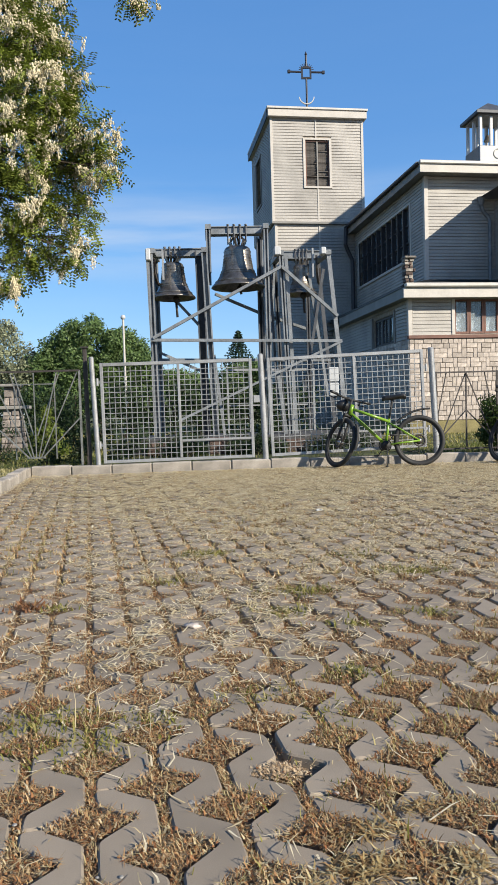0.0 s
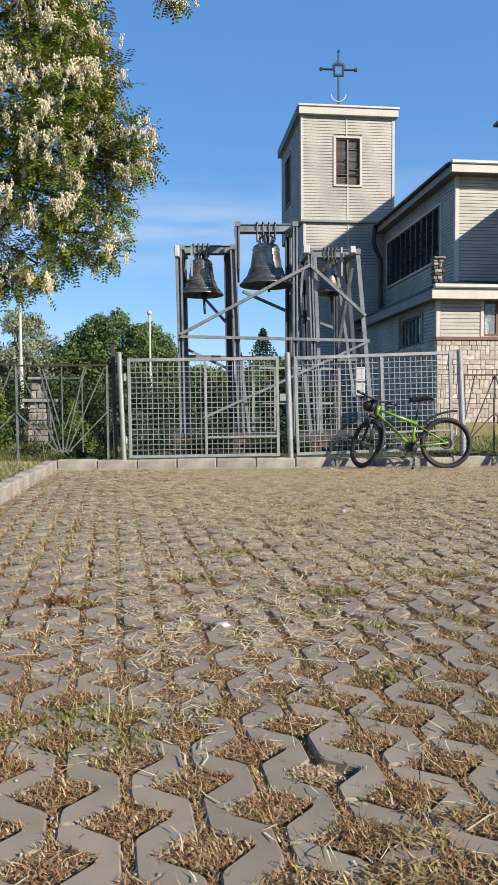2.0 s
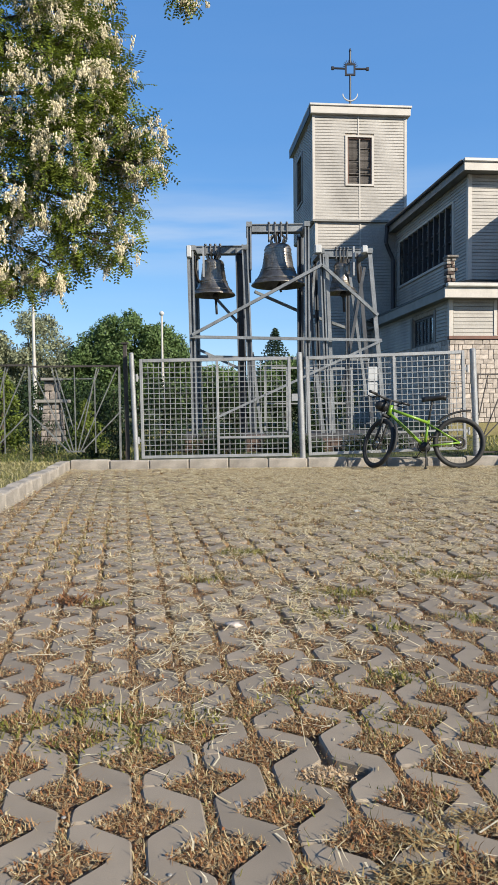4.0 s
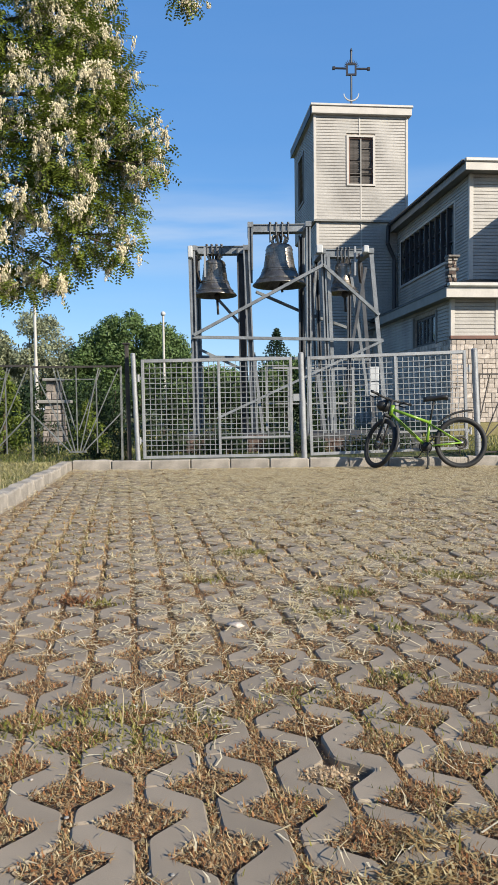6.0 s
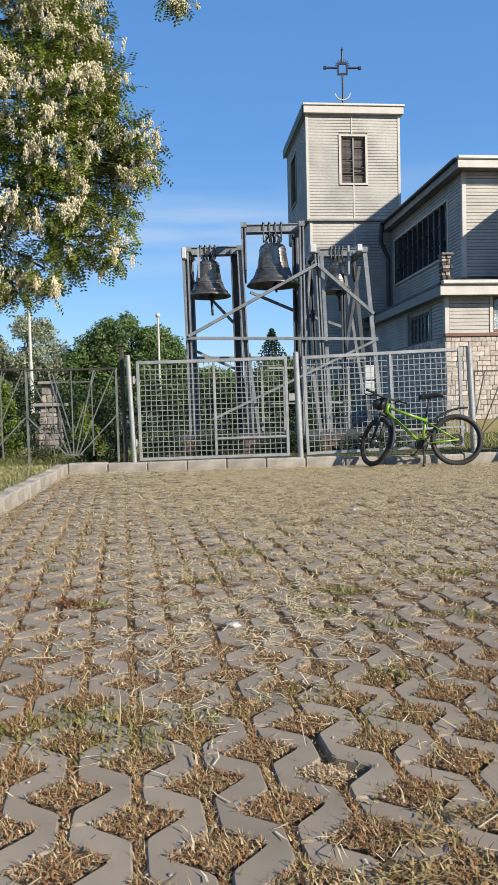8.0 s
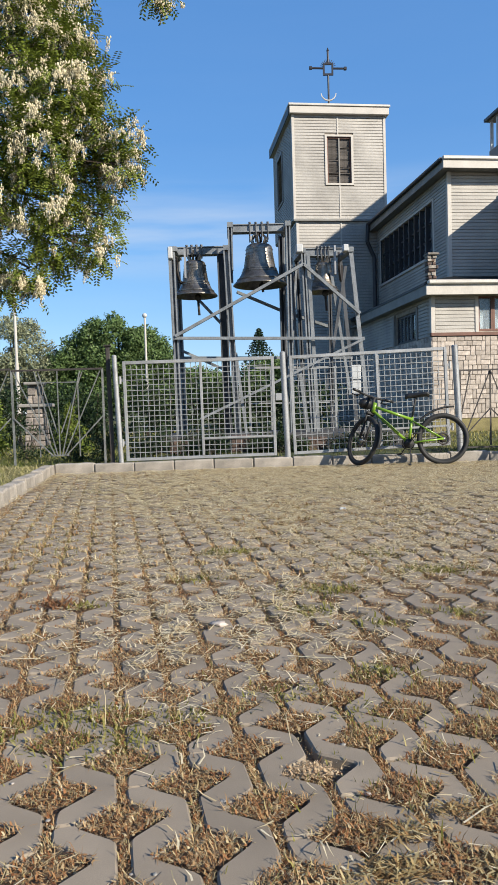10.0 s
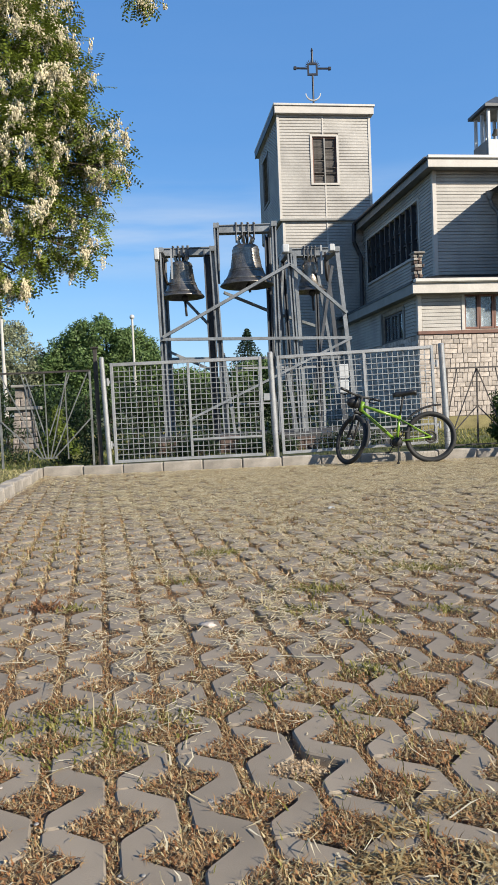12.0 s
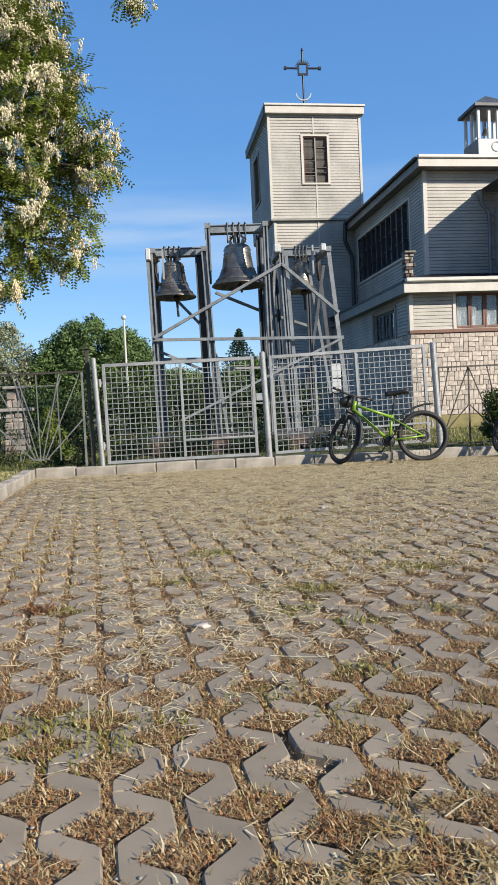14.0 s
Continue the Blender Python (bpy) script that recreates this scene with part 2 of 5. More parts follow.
def casement(u0, u1, z0, z1, parent, y=0.05):
    w = cpart("window", lambda bm: (box(bm, u0, y, z0, u0 + .045, y + .06, z1), box(bm, u1 - .045, y, z0, u1, y + .06, z1), box(bm, u0 + .045, y, z0, u1 - .045, y + .06, z0 + .05), box(bm, u0 + .045, y, z1 - .05, u1 - .045, y + .06, z1)), BROWN, parent)
    g = cpart("pane", lambda bm: box(bm, u0 + .045, y + .025, z0 + .05, u1 - .045, y + .031, z1 - .05), GLASS, w)
    g.visible_shadow = False
    return w
for k in range(5):
    u = 1.18 + k * 0.385
    casement(u, u + 0.375, 2.5, 3.33, lower)
    cpart("curtain", lambda bm: [tube(bm, (u + .05 + i * .031, 0.2, 2.5), (u + .05 + i * .031, 0.2, 3.32), 0.02, seg=6) for i in range(10)], CURTAIN, lower)
for k in range(3):
    v = 1.0 + k * 0.553
    w = cpart("window", lambda bm: (box(bm, .07, v, 2.4, .13, v + .05, 3.14), box(bm, .07, v + .5, 2.4, .13, v + .553, 3.14), box(bm, .07, v + .05, 2.4, .13, v + .5, 2.46), box(bm, .07, v + .05, 3.08, .13, v + .5, 3.14), box(bm, .07, v + .26, 2.46, .13, v + .29, 3.08)), DARKMETAL, lower)
    g = cpart("pane", lambda bm: box(bm, .095, v + .05, 2.46, .101, v + .5, 3.08), GLASS, w)
    g.visible_shadow = False
for v0, v1 in ((2.68, 2.80), (.9, .985)):
    cpart("window_casing", lambda bm: box(bm, -.03, v0, 2.36, .06, v1, 3.2), SLATE, lower)
# black panel paints the lack of light behind the lower windows
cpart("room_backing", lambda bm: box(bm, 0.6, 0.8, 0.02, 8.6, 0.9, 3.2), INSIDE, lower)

# low roof and its fascia
low_roof = cpart("low_roof", lambda bm: box(bm, -0.1, -0.15, 3.58, 9.1, 6.9, 3.64), ROOF)
# soffit and side fascia carry their shade in the grey colour
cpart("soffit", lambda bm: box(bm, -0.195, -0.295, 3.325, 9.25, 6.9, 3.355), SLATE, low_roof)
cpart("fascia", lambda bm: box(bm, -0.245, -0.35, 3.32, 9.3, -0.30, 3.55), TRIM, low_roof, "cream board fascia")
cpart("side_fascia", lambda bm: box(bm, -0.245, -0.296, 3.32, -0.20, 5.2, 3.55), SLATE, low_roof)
cpart("gutter", lambda bm: box(bm, -0.22, -0.43, 3.555, 9.3, -0.30, 3.655, 0.025), GUTTER, low_roof, "pale metal gutter edge")
cpart("roof_edge", lambda bm: box(bm, -0.265, -0.25, 3.555, -0.16, 5.2, 3.60), ROOF, low_roof)
def slope(bm):
    v = [bm.verts.new(c) for c in ((-0.2, -0.25, 3.64), (9.2, -0.25, 3.64), (9.2, 1.0, 3.97), (0.87, 1.0, 3.97), (0.87, 7, 3.97), (-0.2, 7, 3.64))]
    bm.faces.new((v[0], v[1], v[2], v[3]))
    bm.faces.new((v[0], v[3], v[4], v[5]))
    bmesh.ops.solidify(bm, geom=bm.faces[:], thickness=0.03)
cpart("roof_slope", slope, ROOF, low_roof)

# upper storey
UPL = [(1.05, 5.55, 4.76, 6.14)]     # along v from 1.0
upper = cpart("upper_wall", lambda bm: wall(bm, (0.9, 1.03, 0), X, Y, 8.2, 3.3, 6.63, 0.2), MORTAR)
cpart("upper_side_wall", lambda bm: wall(bm, (0.9, 1.23, 0), Y, X, 8.5, 3.3, 6.63, 0.2, [(a - .23, b - .23, c, d) for a, b, c, d in UPL]), MORTAR)
cpart("upper_side_wall", lambda bm: wall(bm, (9.1, 1.23, 0), Y, NX, 8.5, 3.3, 6.63, 0.2), MORTAR)
cpart("upper_rear_wall", lambda bm: wall(bm, (1.1, 9.7, 0), X, NY, 7.8, 3.3, 6.63, 0.2), MORTAR)
cpart("siding", lambda bm: siding(bm, (0.95, 1.03, 0), X, NY, 7.9, 3.9, 6.58, 0.085), WHITE, upper)
cpart("siding", lambda bm: siding(bm, (0.9, 1.08, 0), Y, NX, 8.5, 3.7, 6.58, 0.085, [(a - .16, b + .02, c - .1, d + .1) for a, b, c, d in UPL]), WHITE, upper)
cpart("corner_trim", lambda bm: box(bm, 0.85, 0.985, 3.75, 0.955, 1.09, 6.58, 0.004), TRIM, upper)
cpart("window_casing", lambda bm: (box(bm, .855, 1.95, 4.68, .96, 2.03, 6.22), box(bm, .855, 6.56, 4.68, .96, 6.64, 6.22), box(bm, .855, 2.03, 6.15, .96, 6.56, 6.22), box(bm, .855, 2.03, 4.68, .96, 6.56, 4.75)), TRIM, upper)
for k in range(11):
    v = 2.05 + k * 0.45
    cpart("mullion", lambda bm: box(bm, .86, v, 4.75, 1.0, v + .05, 6.15), DARKMETAL, upper)
    if k < 10:
        g = cpart("pane", lambda bm: box(bm, .975, v + .05, 4.75, .981, v + .45, 6.15), GLASS, upper)
        g.visible_shadow = False
for z in (5.2, 5.66):
    cpart("transom", lambda bm: box(bm, .93, 2.05, z, .98, 6.55, z + .035), DARKMETAL, upper)
# pale tubes behind the glass stand in for bright reflections on the panes
for k, z0, z1 in ((0, 5.0, 6.1), (1, 5.25, 6.1), (2, 4.9, 6.1), (3, 5.5, 6.1), (5, 5.4, 5.8)):
    v = 2.12 + k * .45
    cpart("curtain", lambda bm: [tube(bm, (1.16, v + i * .04, z0 + .06 * math.sin(i)), (1.16, v + i * .04, z1), .026, seg=6) for i in range(8)], PANEREFLECT, upper, "pale folds standing in for reflections in the panes")
# same near-black stand-in for the unlit upper room
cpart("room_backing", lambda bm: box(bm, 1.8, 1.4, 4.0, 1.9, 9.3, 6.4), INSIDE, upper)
top_roof = cpart("top_roof", lambda bm: box(bm, 0.62, 0.65, 6.72, 9.6, 9.75, 6.80), ROOF)
# grey underside and side board stand in for shaded cream trim
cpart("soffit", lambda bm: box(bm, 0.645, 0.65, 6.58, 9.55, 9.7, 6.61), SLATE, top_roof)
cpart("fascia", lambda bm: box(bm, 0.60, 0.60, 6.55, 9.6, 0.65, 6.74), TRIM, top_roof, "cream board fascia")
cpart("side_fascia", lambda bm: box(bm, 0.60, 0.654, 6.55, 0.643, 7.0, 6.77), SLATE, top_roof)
cpart("gutter", lambda bm: box(bm, 0.575, 0.55, 6.745, 9.6, 0.66, 6.835, 0.02), GUTTER, top_roof, "pale metal gutter edge")
# unseen block on the roof, added to cast the diagonal shadow on the tower
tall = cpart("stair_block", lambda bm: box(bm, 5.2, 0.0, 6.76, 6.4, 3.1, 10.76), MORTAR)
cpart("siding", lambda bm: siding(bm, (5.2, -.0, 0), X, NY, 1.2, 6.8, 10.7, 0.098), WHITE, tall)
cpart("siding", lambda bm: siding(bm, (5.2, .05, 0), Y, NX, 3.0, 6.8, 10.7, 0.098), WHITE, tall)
cpart("side_gutter", lambda bm: tube(bm, (0.56, 0.68, 6.775), (0.53, 6.9, 6.775), 0.05), DARKMETAL, top_roof)

def corner_pipe(bm):
    pts = [(.53, 6.86, 6.75), (.50, 6.86, 6.2), (.62, 6.9, 5.95), (.74, 6.9, 5.7), (.74, 6.9, .2)]
    for a, b in zip(pts, pts[1:]):
        tube(bm, a, b, .065)
cpart("downpipe", corner_pipe, DARKMETAL, top_roof, "dark metal downpipe in the tower corner")

# projecting block beside the upper wall
block = cpart("side_block", lambda bm: box(bm, 2.78, -0.95, 3.72, 9.2, 1.0, 6.0), MORTAR)
cpart("siding", lambda bm: siding(bm, (2.78, -0.93, 0), Y, NX, 1.93, 3.7, 5.95, 0.085), WHITE, block)
cpart("siding", lambda bm: siding(bm, (2.8, -0.95, 0), X, NY, 6.3, 3.7, 5.95, 0.085), WHITE, block)
def block_roof(bm):
    v = [bm.verts.new(c) for c in ((2.28, -1.1, 6.02), (9.3, -1.1, 6.2), (9.3, 1.0, 6.2), (2.28, 1.0, 6.02))]
    bm.faces.new(v)
    bmesh.ops.solidify(bm, geom=bm.faces[:], thickness=0.16)
cpart("block_roof", block_roof, ROOF, block)
def downpipe(bm):
    pts = [(2.36, .93, 6.03), (2.36, .93, 5.84), (2.42, .95, 5.70), (2.56, .96, 5.56), (2.6, .96, 5.44), (2.6, .96, 3.9)]
    for a, b in zip(pts, pts[1:]):
        tube(bm, a, b, 0.045)
    tube(bm, (2.36, .93, 5.86), (2.36, .93, 6.05), 0.06, 0.11)
cpart("downpipe", downpipe, OLDSTEEL, block, "dark metal downpipe with a swan neck")

# the stack of blocks on the corner of the low roof
stack = thing("stone_pinnacle", "small crumbling brick and stone pinnacle on the low roof", "pinnacle", m=CH)
for i in range(8):
    z = 3.70 + i * 0.082
    for k in range(random.choice((2, 2, 3))):
        a = .015 + k * .10 + random.uniform(-.02, .02)
        w = random.uniform(.075, .11)
        dy = random.uniform(0, .03)
        mat_s = random.choice((OLDBLOCK, OLDBLOCK, BRICKM))
        cpart("stone", lambda bm: box(bm, a, 0.18 + dy, z, min(a + w, .27), 0.42 - dy, z + random.uniform(.055, .076), 0.010), mat_s, stack)
cpart("core", lambda bm: box(bm, .05, .24, 3.66, .22, .38, 4.33), MORTAR, stack)
cpart("cap", lambda bm: box(bm, -0.01, 0.15, 4.345, 0.285, 0.45, 4.40, 0.014), OLDBLOCK, stack)

# ---- the tower ----
tower = thing("church_tower", "square cream lap-sided church tower with louvred window and flat cornice", "tower", m=CH)
TL, TR, TB = -1.90, 1.175, 10.95      # sides and back of the upper shaft
TW = [(-.775 - TL, .035 - TL, 8.13, 9.64)]
low_t = cpart("tower_wall", lambda bm: wall(bm, (TL + .09, 7.05, 0), X, Y, TR - TL - .16, 0, 6.95, 0.2), MORTAR, tower)
for args in (((TL + .09, 7.25, 0), Y, X, TB - 7.4), ((TR - .07, 7.25, 0), Y, NX, TB - 7.4), ((TL + .29, TB - .15, 0), X, NY, TR - TL - .56)):
    cpart("tower_wall", lambda bm: wall(bm, *args, 0, 6.95, 0.2), MORTAR, tower)
cpart("siding", lambda bm: siding(bm, (TL + .13, 7.05, 0), X, NY, TR - TL - .24, 0.3, 6.93, 0.098), WHITE, low_t)
cpart("siding", lambda bm: siding(bm, (TL + .09, 7.1, 0), Y, NX, TB - 7.3, 0.3, 6.93, 0.098), WHITE, low_t)
cpart("corner_trim", lambda bm: box(bm, TL + .045, 7.0, 0.2, TL + .135, 7.1, 6.94, 0.004), TRIM, low_t)
up_t = cpart("upper_tower_wall", lambda bm: wall(bm, (TL, 6.98, 0), X, Y, TR - TL, 6.95, 10.38, 0.2, TW), MORTAR, tower)
for args, cut in ((((TL, 7.18, 0), Y, X, TB - 7.18), [(1.75, 2.75, 8.15, 9.75)]), (((TR, 7.18, 0), Y, NX, TB - 7.18), []), (((TL + .2, TB, 0), X, NY, TR - TL - .4), [])):
    cpart("upper_tower_wall", lambda bm: wall(bm, *args, 6.95, 10.38, 0.2, cut), MORTAR, tower)
cpart("siding", lambda bm: siding(bm, (TL + .04, 6.98, 0), X, NY, TR - TL - .08, 6.99, 10.35, 0.0955, [(-.85 - TL - .04, .11 - TL - .04, 8.07, 9.70)]), WHITE, up_t)
cpart("siding", lambda bm: siding(bm, (TL, 7.02, 0), Y, NX, TB - 7.06, 6.99, 10.35, 0.0955, [(1.83, 3.0, 8.07, 9.83)]), WHITE, up_t)
cpart("siding", lambda bm: siding(bm, (TR, 7.02, 0), Y, X, TB - 7.06, 6.99, 10.35, 0.0955), WHITE, up_t)
for u in (TL - .045, TR - .04):
    cpart("corner_trim", lambda bm: box(bm, u, 6.93, 6.96, u + 0.085, 7.03, 10.35, 0.004), TRIM, up_t)
cpart("ledge", lambda bm: box(bm, TL - .055, 6.92, 6.90, TR + .055, 7.02, 6.96, 0.006), SLATE, up_t)
cpart("ledge_flashing", lambda bm: box(bm, TL - .06, 6.915, 6.961, TR + .06, 6.975, 6.978, 0.003), GUTTER, up_t)
cpart("joint_strip", lambda bm: box(bm, -0.39, 6.935, 6.98, -0.345, 6.965, 8.06), TRIM, up_t)
cpart("joint_strip", lambda bm: box(bm, -0.43, 6.935, 9.71, -0.39, 6.965, 10.30), TRIM, up_t)
cpart("joint_strip", lambda bm: box(bm, -0.36, 7.0, 0.3, -0.315, 7.035, 6.9), TRIM, low_t)
win = cpart("louvre_window", lambda bm: (box(bm, -.85, 6.92, 8.07, -.775, 7.05, 9.70), box(bm, .035, 6.92, 8.07, .11, 7.05, 9.70), box(bm, -.775, 6.92, 9.64, .035, 7.05, 9.70), box(bm, -.775, 6.92, 8.07, .035, 7.05, 8.13)), TRIM, up_t)
# the dark brown also stands in for shade in the window recess
cpart("recess_frame", lambda bm: (box(bm, -.771, 6.97, 8.134, -.735, 7.10, 9.636), box(bm, -.005, 6.97, 8.134, .031, 7.10, 9.636), box(bm, -.735, 6.97, 9.595, -.005, 7.10, 9.636)), BROWN, win, "dark brown inner frame doubling as recess shade")
cpart("mullion", lambda bm: box(bm, -.385, 6.96, 8.13, -.345, 7.04, 9.60), SLATE, win)
for k in range(18):
    z = 8.16 + k * 0.0825
    for u0, u1 in ((-.735, -.385), (-.345, -.005)):
        ob = cpart("slat", lambda bm: bar(bm, (u0, 0, 0), (u1, 0, 0), 0.018, 0.11), LOUVRE, win)
        slip = random.random() < .12
        ob.matrix_local = Matrix.Translation((0, 7.03 + random.uniform(-.012, .012), z - (.03 if slip else 0))) @ Matrix.Translation(((u0 + u1) / 2, 0, 0)) @ Matrix.Rotation(random.uniform(0.35, 0.65) + (.9 if slip else 0), 4, "X") @ Matrix.Rotation(random.uniform(-.02, .02) * (3 if slip else 1), 4, "Y") @ Matrix.Translation((-(u0 + u1) / 2, 0, 0))
# side window: grey frame puts the shade into what is cream in front
win2 = cpart("louvre_window", lambda bm: (box(bm, TL - .06, 8.85, 8.07, TL + .07, 8.93, 9.83), box(bm, TL - .06, 9.93, 8.07, TL + .07, 10.02, 9.83), box(bm, TL - .06, 8.93, 9.75, TL + .07, 9.93, 9.83), box(bm, TL - .06, 8.93, 8.07, TL + .07, 9.93, 8.13)), SLATE, up_t)
for k in range(18):
    z = 8.19 + k * 0.086
    ob = cpart("slat", lambda bm: bar(bm, (0, 8.93, 0), (0, 9.93, 0), 0.11, 0.018), LOUVRE, win2)
    ob.matrix_local = Matrix.Translation((TL + .03, 0, z)) @ Matrix.Rotation(0.5, 4, "Y")
# near-black box paints the unlit loft behind the slats
cpart("unlit_loft", lambda bm: box(bm, TL + .4, 7.6, 7.5, TR - .35, TB - .4, 10.2), INSIDE, tower)
cor = cpart("cornice", lambda bm: box(bm, TL - .125, 6.80, 10.33, TR + .135, TB + .12, 10.565, 0.01), TRIM, tower)
cpart("cap_edge", lambda bm: box(bm, TL - .16, 6.76, 10.565, TR + .17, TB + .16, 10.64, 0.012), GUTTER, cor)
# dark sheet puts shade on the left side of the cornice
cpart("shaded_side_board", lambda bm: box(bm, TL - .155, 6.9, 10.31, TL - .13, TB + .1, 10.56), ROOF, cor)

cross = thing("wrought_cross", "dark wrought-iron cross with square ring and crescent", "cross", m=pose(3.695, 25.4, 10.59))
def xpart(name, fill):
    bm = bmesh.new()
    fill(bm)
    part(name, bm, IRON, cross, smooth=False)
xpart("mast", lambda bm: (tube(bm, (0, 0, 0), (0, 0, 1.72), 0.035), tube(bm, (0, 0, 2.15), (0, 0, 2.6), 0.035), tube(bm, (0, 0, 2.55), (0, 0, 2.66), 0.05, 0.01)))
xpart("arm", lambda bm: (tube(bm, (-.62, 0, 1.98), (-.18, 0, 1.96), 0.035), tube(bm, (.18, 0, 1.95), (.6, 0, 1.94), 0.035), box(bm, -.66, -.05, 1.93, -.56, .05, 2.03, .01), box(bm, .55, -.05, 1.89, .65, .05, 1.99, .01)))
xpart("ring", lambda bm: (box(bm, -.18, -.03, 1.72, -.12, .03, 2.12), box(bm, .12, -.03, 1.72, .18, .03, 2.12), box(bm, -.12, -.03, 1.72, .12, .03, 1.78), box(bm, -.12, -.03, 2.08, .12, .03, 2.15)))
xpart("rays", lambda bm: [bar(bm, (.16 * math.cos(a), 0, 1.98 + .17 * math.sin(a)), (.27 * math.cos(a), 0, 1.98 + .29 * math.sin(a)), .018) for a in [k * math.pi / 12 for k in range(1, 12)]])
def crescent(bm):
    n = 12
    for k in range(n):
        a0, a1 = math.pi * (1.02 + .96 * k / n), math.pi * (1.02 + .96 * (k + 1) / n)
        w = .022 + .05 * math.sin(math.pi * (k + .5) / n)
        bar(bm, (.26 * math.cos(a0), 0, 1.12 + .26 * math.sin(a0)), (.26 * math.cos(a1), 0, 1.12 + .26 * math.sin(a1)), w, .03)
bm = bmesh.new()
crescent(bm)
part("crescent", bm, GUTTER, cross, "pale metal crescent at the foot of the cross")

# ---- the small turret on the nave roof ----
def ring_xz(bm, cx, y, cz, r):
    for i in range(18):
        a0, a1 = 2 * math.pi * i / 18, 2 * math.pi * (i + 1) / 18
        bar(bm, (cx + r * math.cos(a0), y, cz + r * math.sin(a0)), (cx + r * math.cos(a1), y, cz + r * math.sin(a1)), .02)
turret = thing("bell_turret", "small white timber bell turret with hipped dark roof", "turret", m=pose(8.93, 23.0, 0.1, 0, 0, 5.5))
def tpart(name, fill, mat, label="", parent=None, smooth=False):
    bm = bmesh.new()
    fill(bm)
    return part(name, bm, mat, parent or turret, label, smooth)
tpart("base", lambda bm: box(bm, 0, 0, 6.9, 1.1, 1.0, 9.0, 0.01), PLASTIC)
# grey sheet darkens the white base on the side away from the sun
tpart("shaded_side_sheet", lambda bm: box(bm, -0.02, 0.06, 6.9, -0.004, 1.0, 9.0), SLATE)
tpart("emblem", lambda bm: (ring_xz(bm, .62, -.006, 8.75, .15),), SLATE)
for u, v in ((.0, .0), (.36, .0), (.66, .0), (1.0, .0), (.0, .45), (.0, .9), (1.0, .45), (1.0, .9), (.36, .9), (.66, .9)):
    tpart("post", lambda bm: box(bm, u, v, 9.0, u + .09, v + .09, 9.96, 0.005), PLASTIC)
tpart("plate", lambda bm: box(bm, -.02, -.02, 9.94, 1.12, 1.02, 9.99), SLATE)
def troof(bm):
    v = [bm.verts.new(c) for c in ((-.14, -.14, 9.99), (1.24, -.14, 9.99), (1.24, 1.14, 9.99), (-.14, 1.14, 9.99), (-.14, -.14, 10.08), (1.24, -.14, 10.08), (1.24, 1.14, 10.08), (-.14, 1.14, 10.08), (.55, .5, 10.56))]
    for f in ((3, 2, 1, 0), (0, 1, 5, 4), (1, 2, 6, 5), (2, 3, 7, 6), (3, 0, 4, 7), (4, 5, 8), (5, 6, 8), (6, 7, 8), (7, 4, 8)):
        bm.faces.new([v[k] for k in f])
tpart("turret_roof", troof, GREYSTEEL, "grey hipped metal roof")
tpart("turret_bell", lambda bm: (tube(bm, (.52, .5, 9.32), (.52, .5, 9.5), .13, .06, 14), tube(bm, (.52, .5, 9.5), (.52, .5, 9.8), .02)), BRONZE, "small dark bell under the roof")
# ---- fence, gates and posts ----
FY = 9.70
def pipe_post(x, h, r, mat, label, y=FY, square=False, cap=True, lean=0.0):
    th = thing("gate_post", label, "post", m=pose(x, y, 0.05, 0, lean, 0))
    bm = bmesh.new()
    box(bm, -r, -r, 0, r, r, h - .05, .006) if square else tube(bm, (0, 0, 0), (0, 0, h - 0.05), r, seg=16)
    part("shaft", bm, mat, th, smooth=False)
    if cap:
        bm = bmesh.new()
        box(bm, -r - .02, -r - .02, h - .05, r + .02, r + .02, h - .03) if square else tube(bm, (0, 0, h - .05), (0, 0, h - .03), r * 1.05, r * .7, 16)
        part("cap", bm, mat, th)
    return th
pipe_post(-1.515, 1.555, 0.033, GALV, "galvanised round steel gate post by the kerb", lean=-1.9)
pipe_post(-1.648, 1.70, 0.026, DARKSTEEL, "dark square steel post beside the gate", FY + .09, True, lean=-.6)
pipe_post(0.752, 1.54, 0.038, GALV, "galvanised round steel gate stop post", lean=-1.7)
pipe_post(3.125, 1.57, 0.041, GALV, "thick galvanised steel gate post", lean=-2.6)

def gate_leaf(x0, x1, z0, z1, mid, label, lift=0.0, tilt=0.0):
    g = thing("mesh_gate", label, "gate", "gate leaves", m=pose(x0, FY, lift, 0, tilt, 0))
    L = x1 - x0
    for nm, b in (("stile", (0, -.02, z0, .04, .02, z1)), ("stile", (L - .04, -.02, z0, L, .02, z1)), ("rail", (.04, -.018, z1 - .045, L - .04, .018, z1)), ("rail", (.04, -.018, z0, L - .04, .018, z0 + .04)),
                  ("brace", (mid - .018, -.022, z0 + .04, mid + .018, -.004, z1 - .045)), ("lower_rail", (mid + .018, -.022, z0 + .255, L - .04, -.004, z0 + .285))):
        bm = bmesh.new()
        box(bm, *b, .004)
        part(nm, bm, GALV, g)
    n = int((L - .08) / .0745)
    bm = bmesh.new()
    box(bm, -.004, .0085, z0 + .04, .004, .016, z1 - .045)
    me = mesh_of("upright_wire", bm, GALV)
    for k in range(1, n + 1):
        o = new("upright_wire", me)
        o.parent = g
        o.matrix_local = pose(.04 + (L - .08) * k / (n + 1), 0, 0, 0, random.uniform(-.08, .08), 0)
    n = int((z1 - z0 - .08) / .0745)
    bm = bmesh.new()
    box(bm, .04, .0, -.004, L - .04, .008, .004)
    me = mesh_of("cross_wire", bm, GALV)
    for k in range(1, n + 1):
        o = new("cross_wire", me)
        o.parent = g
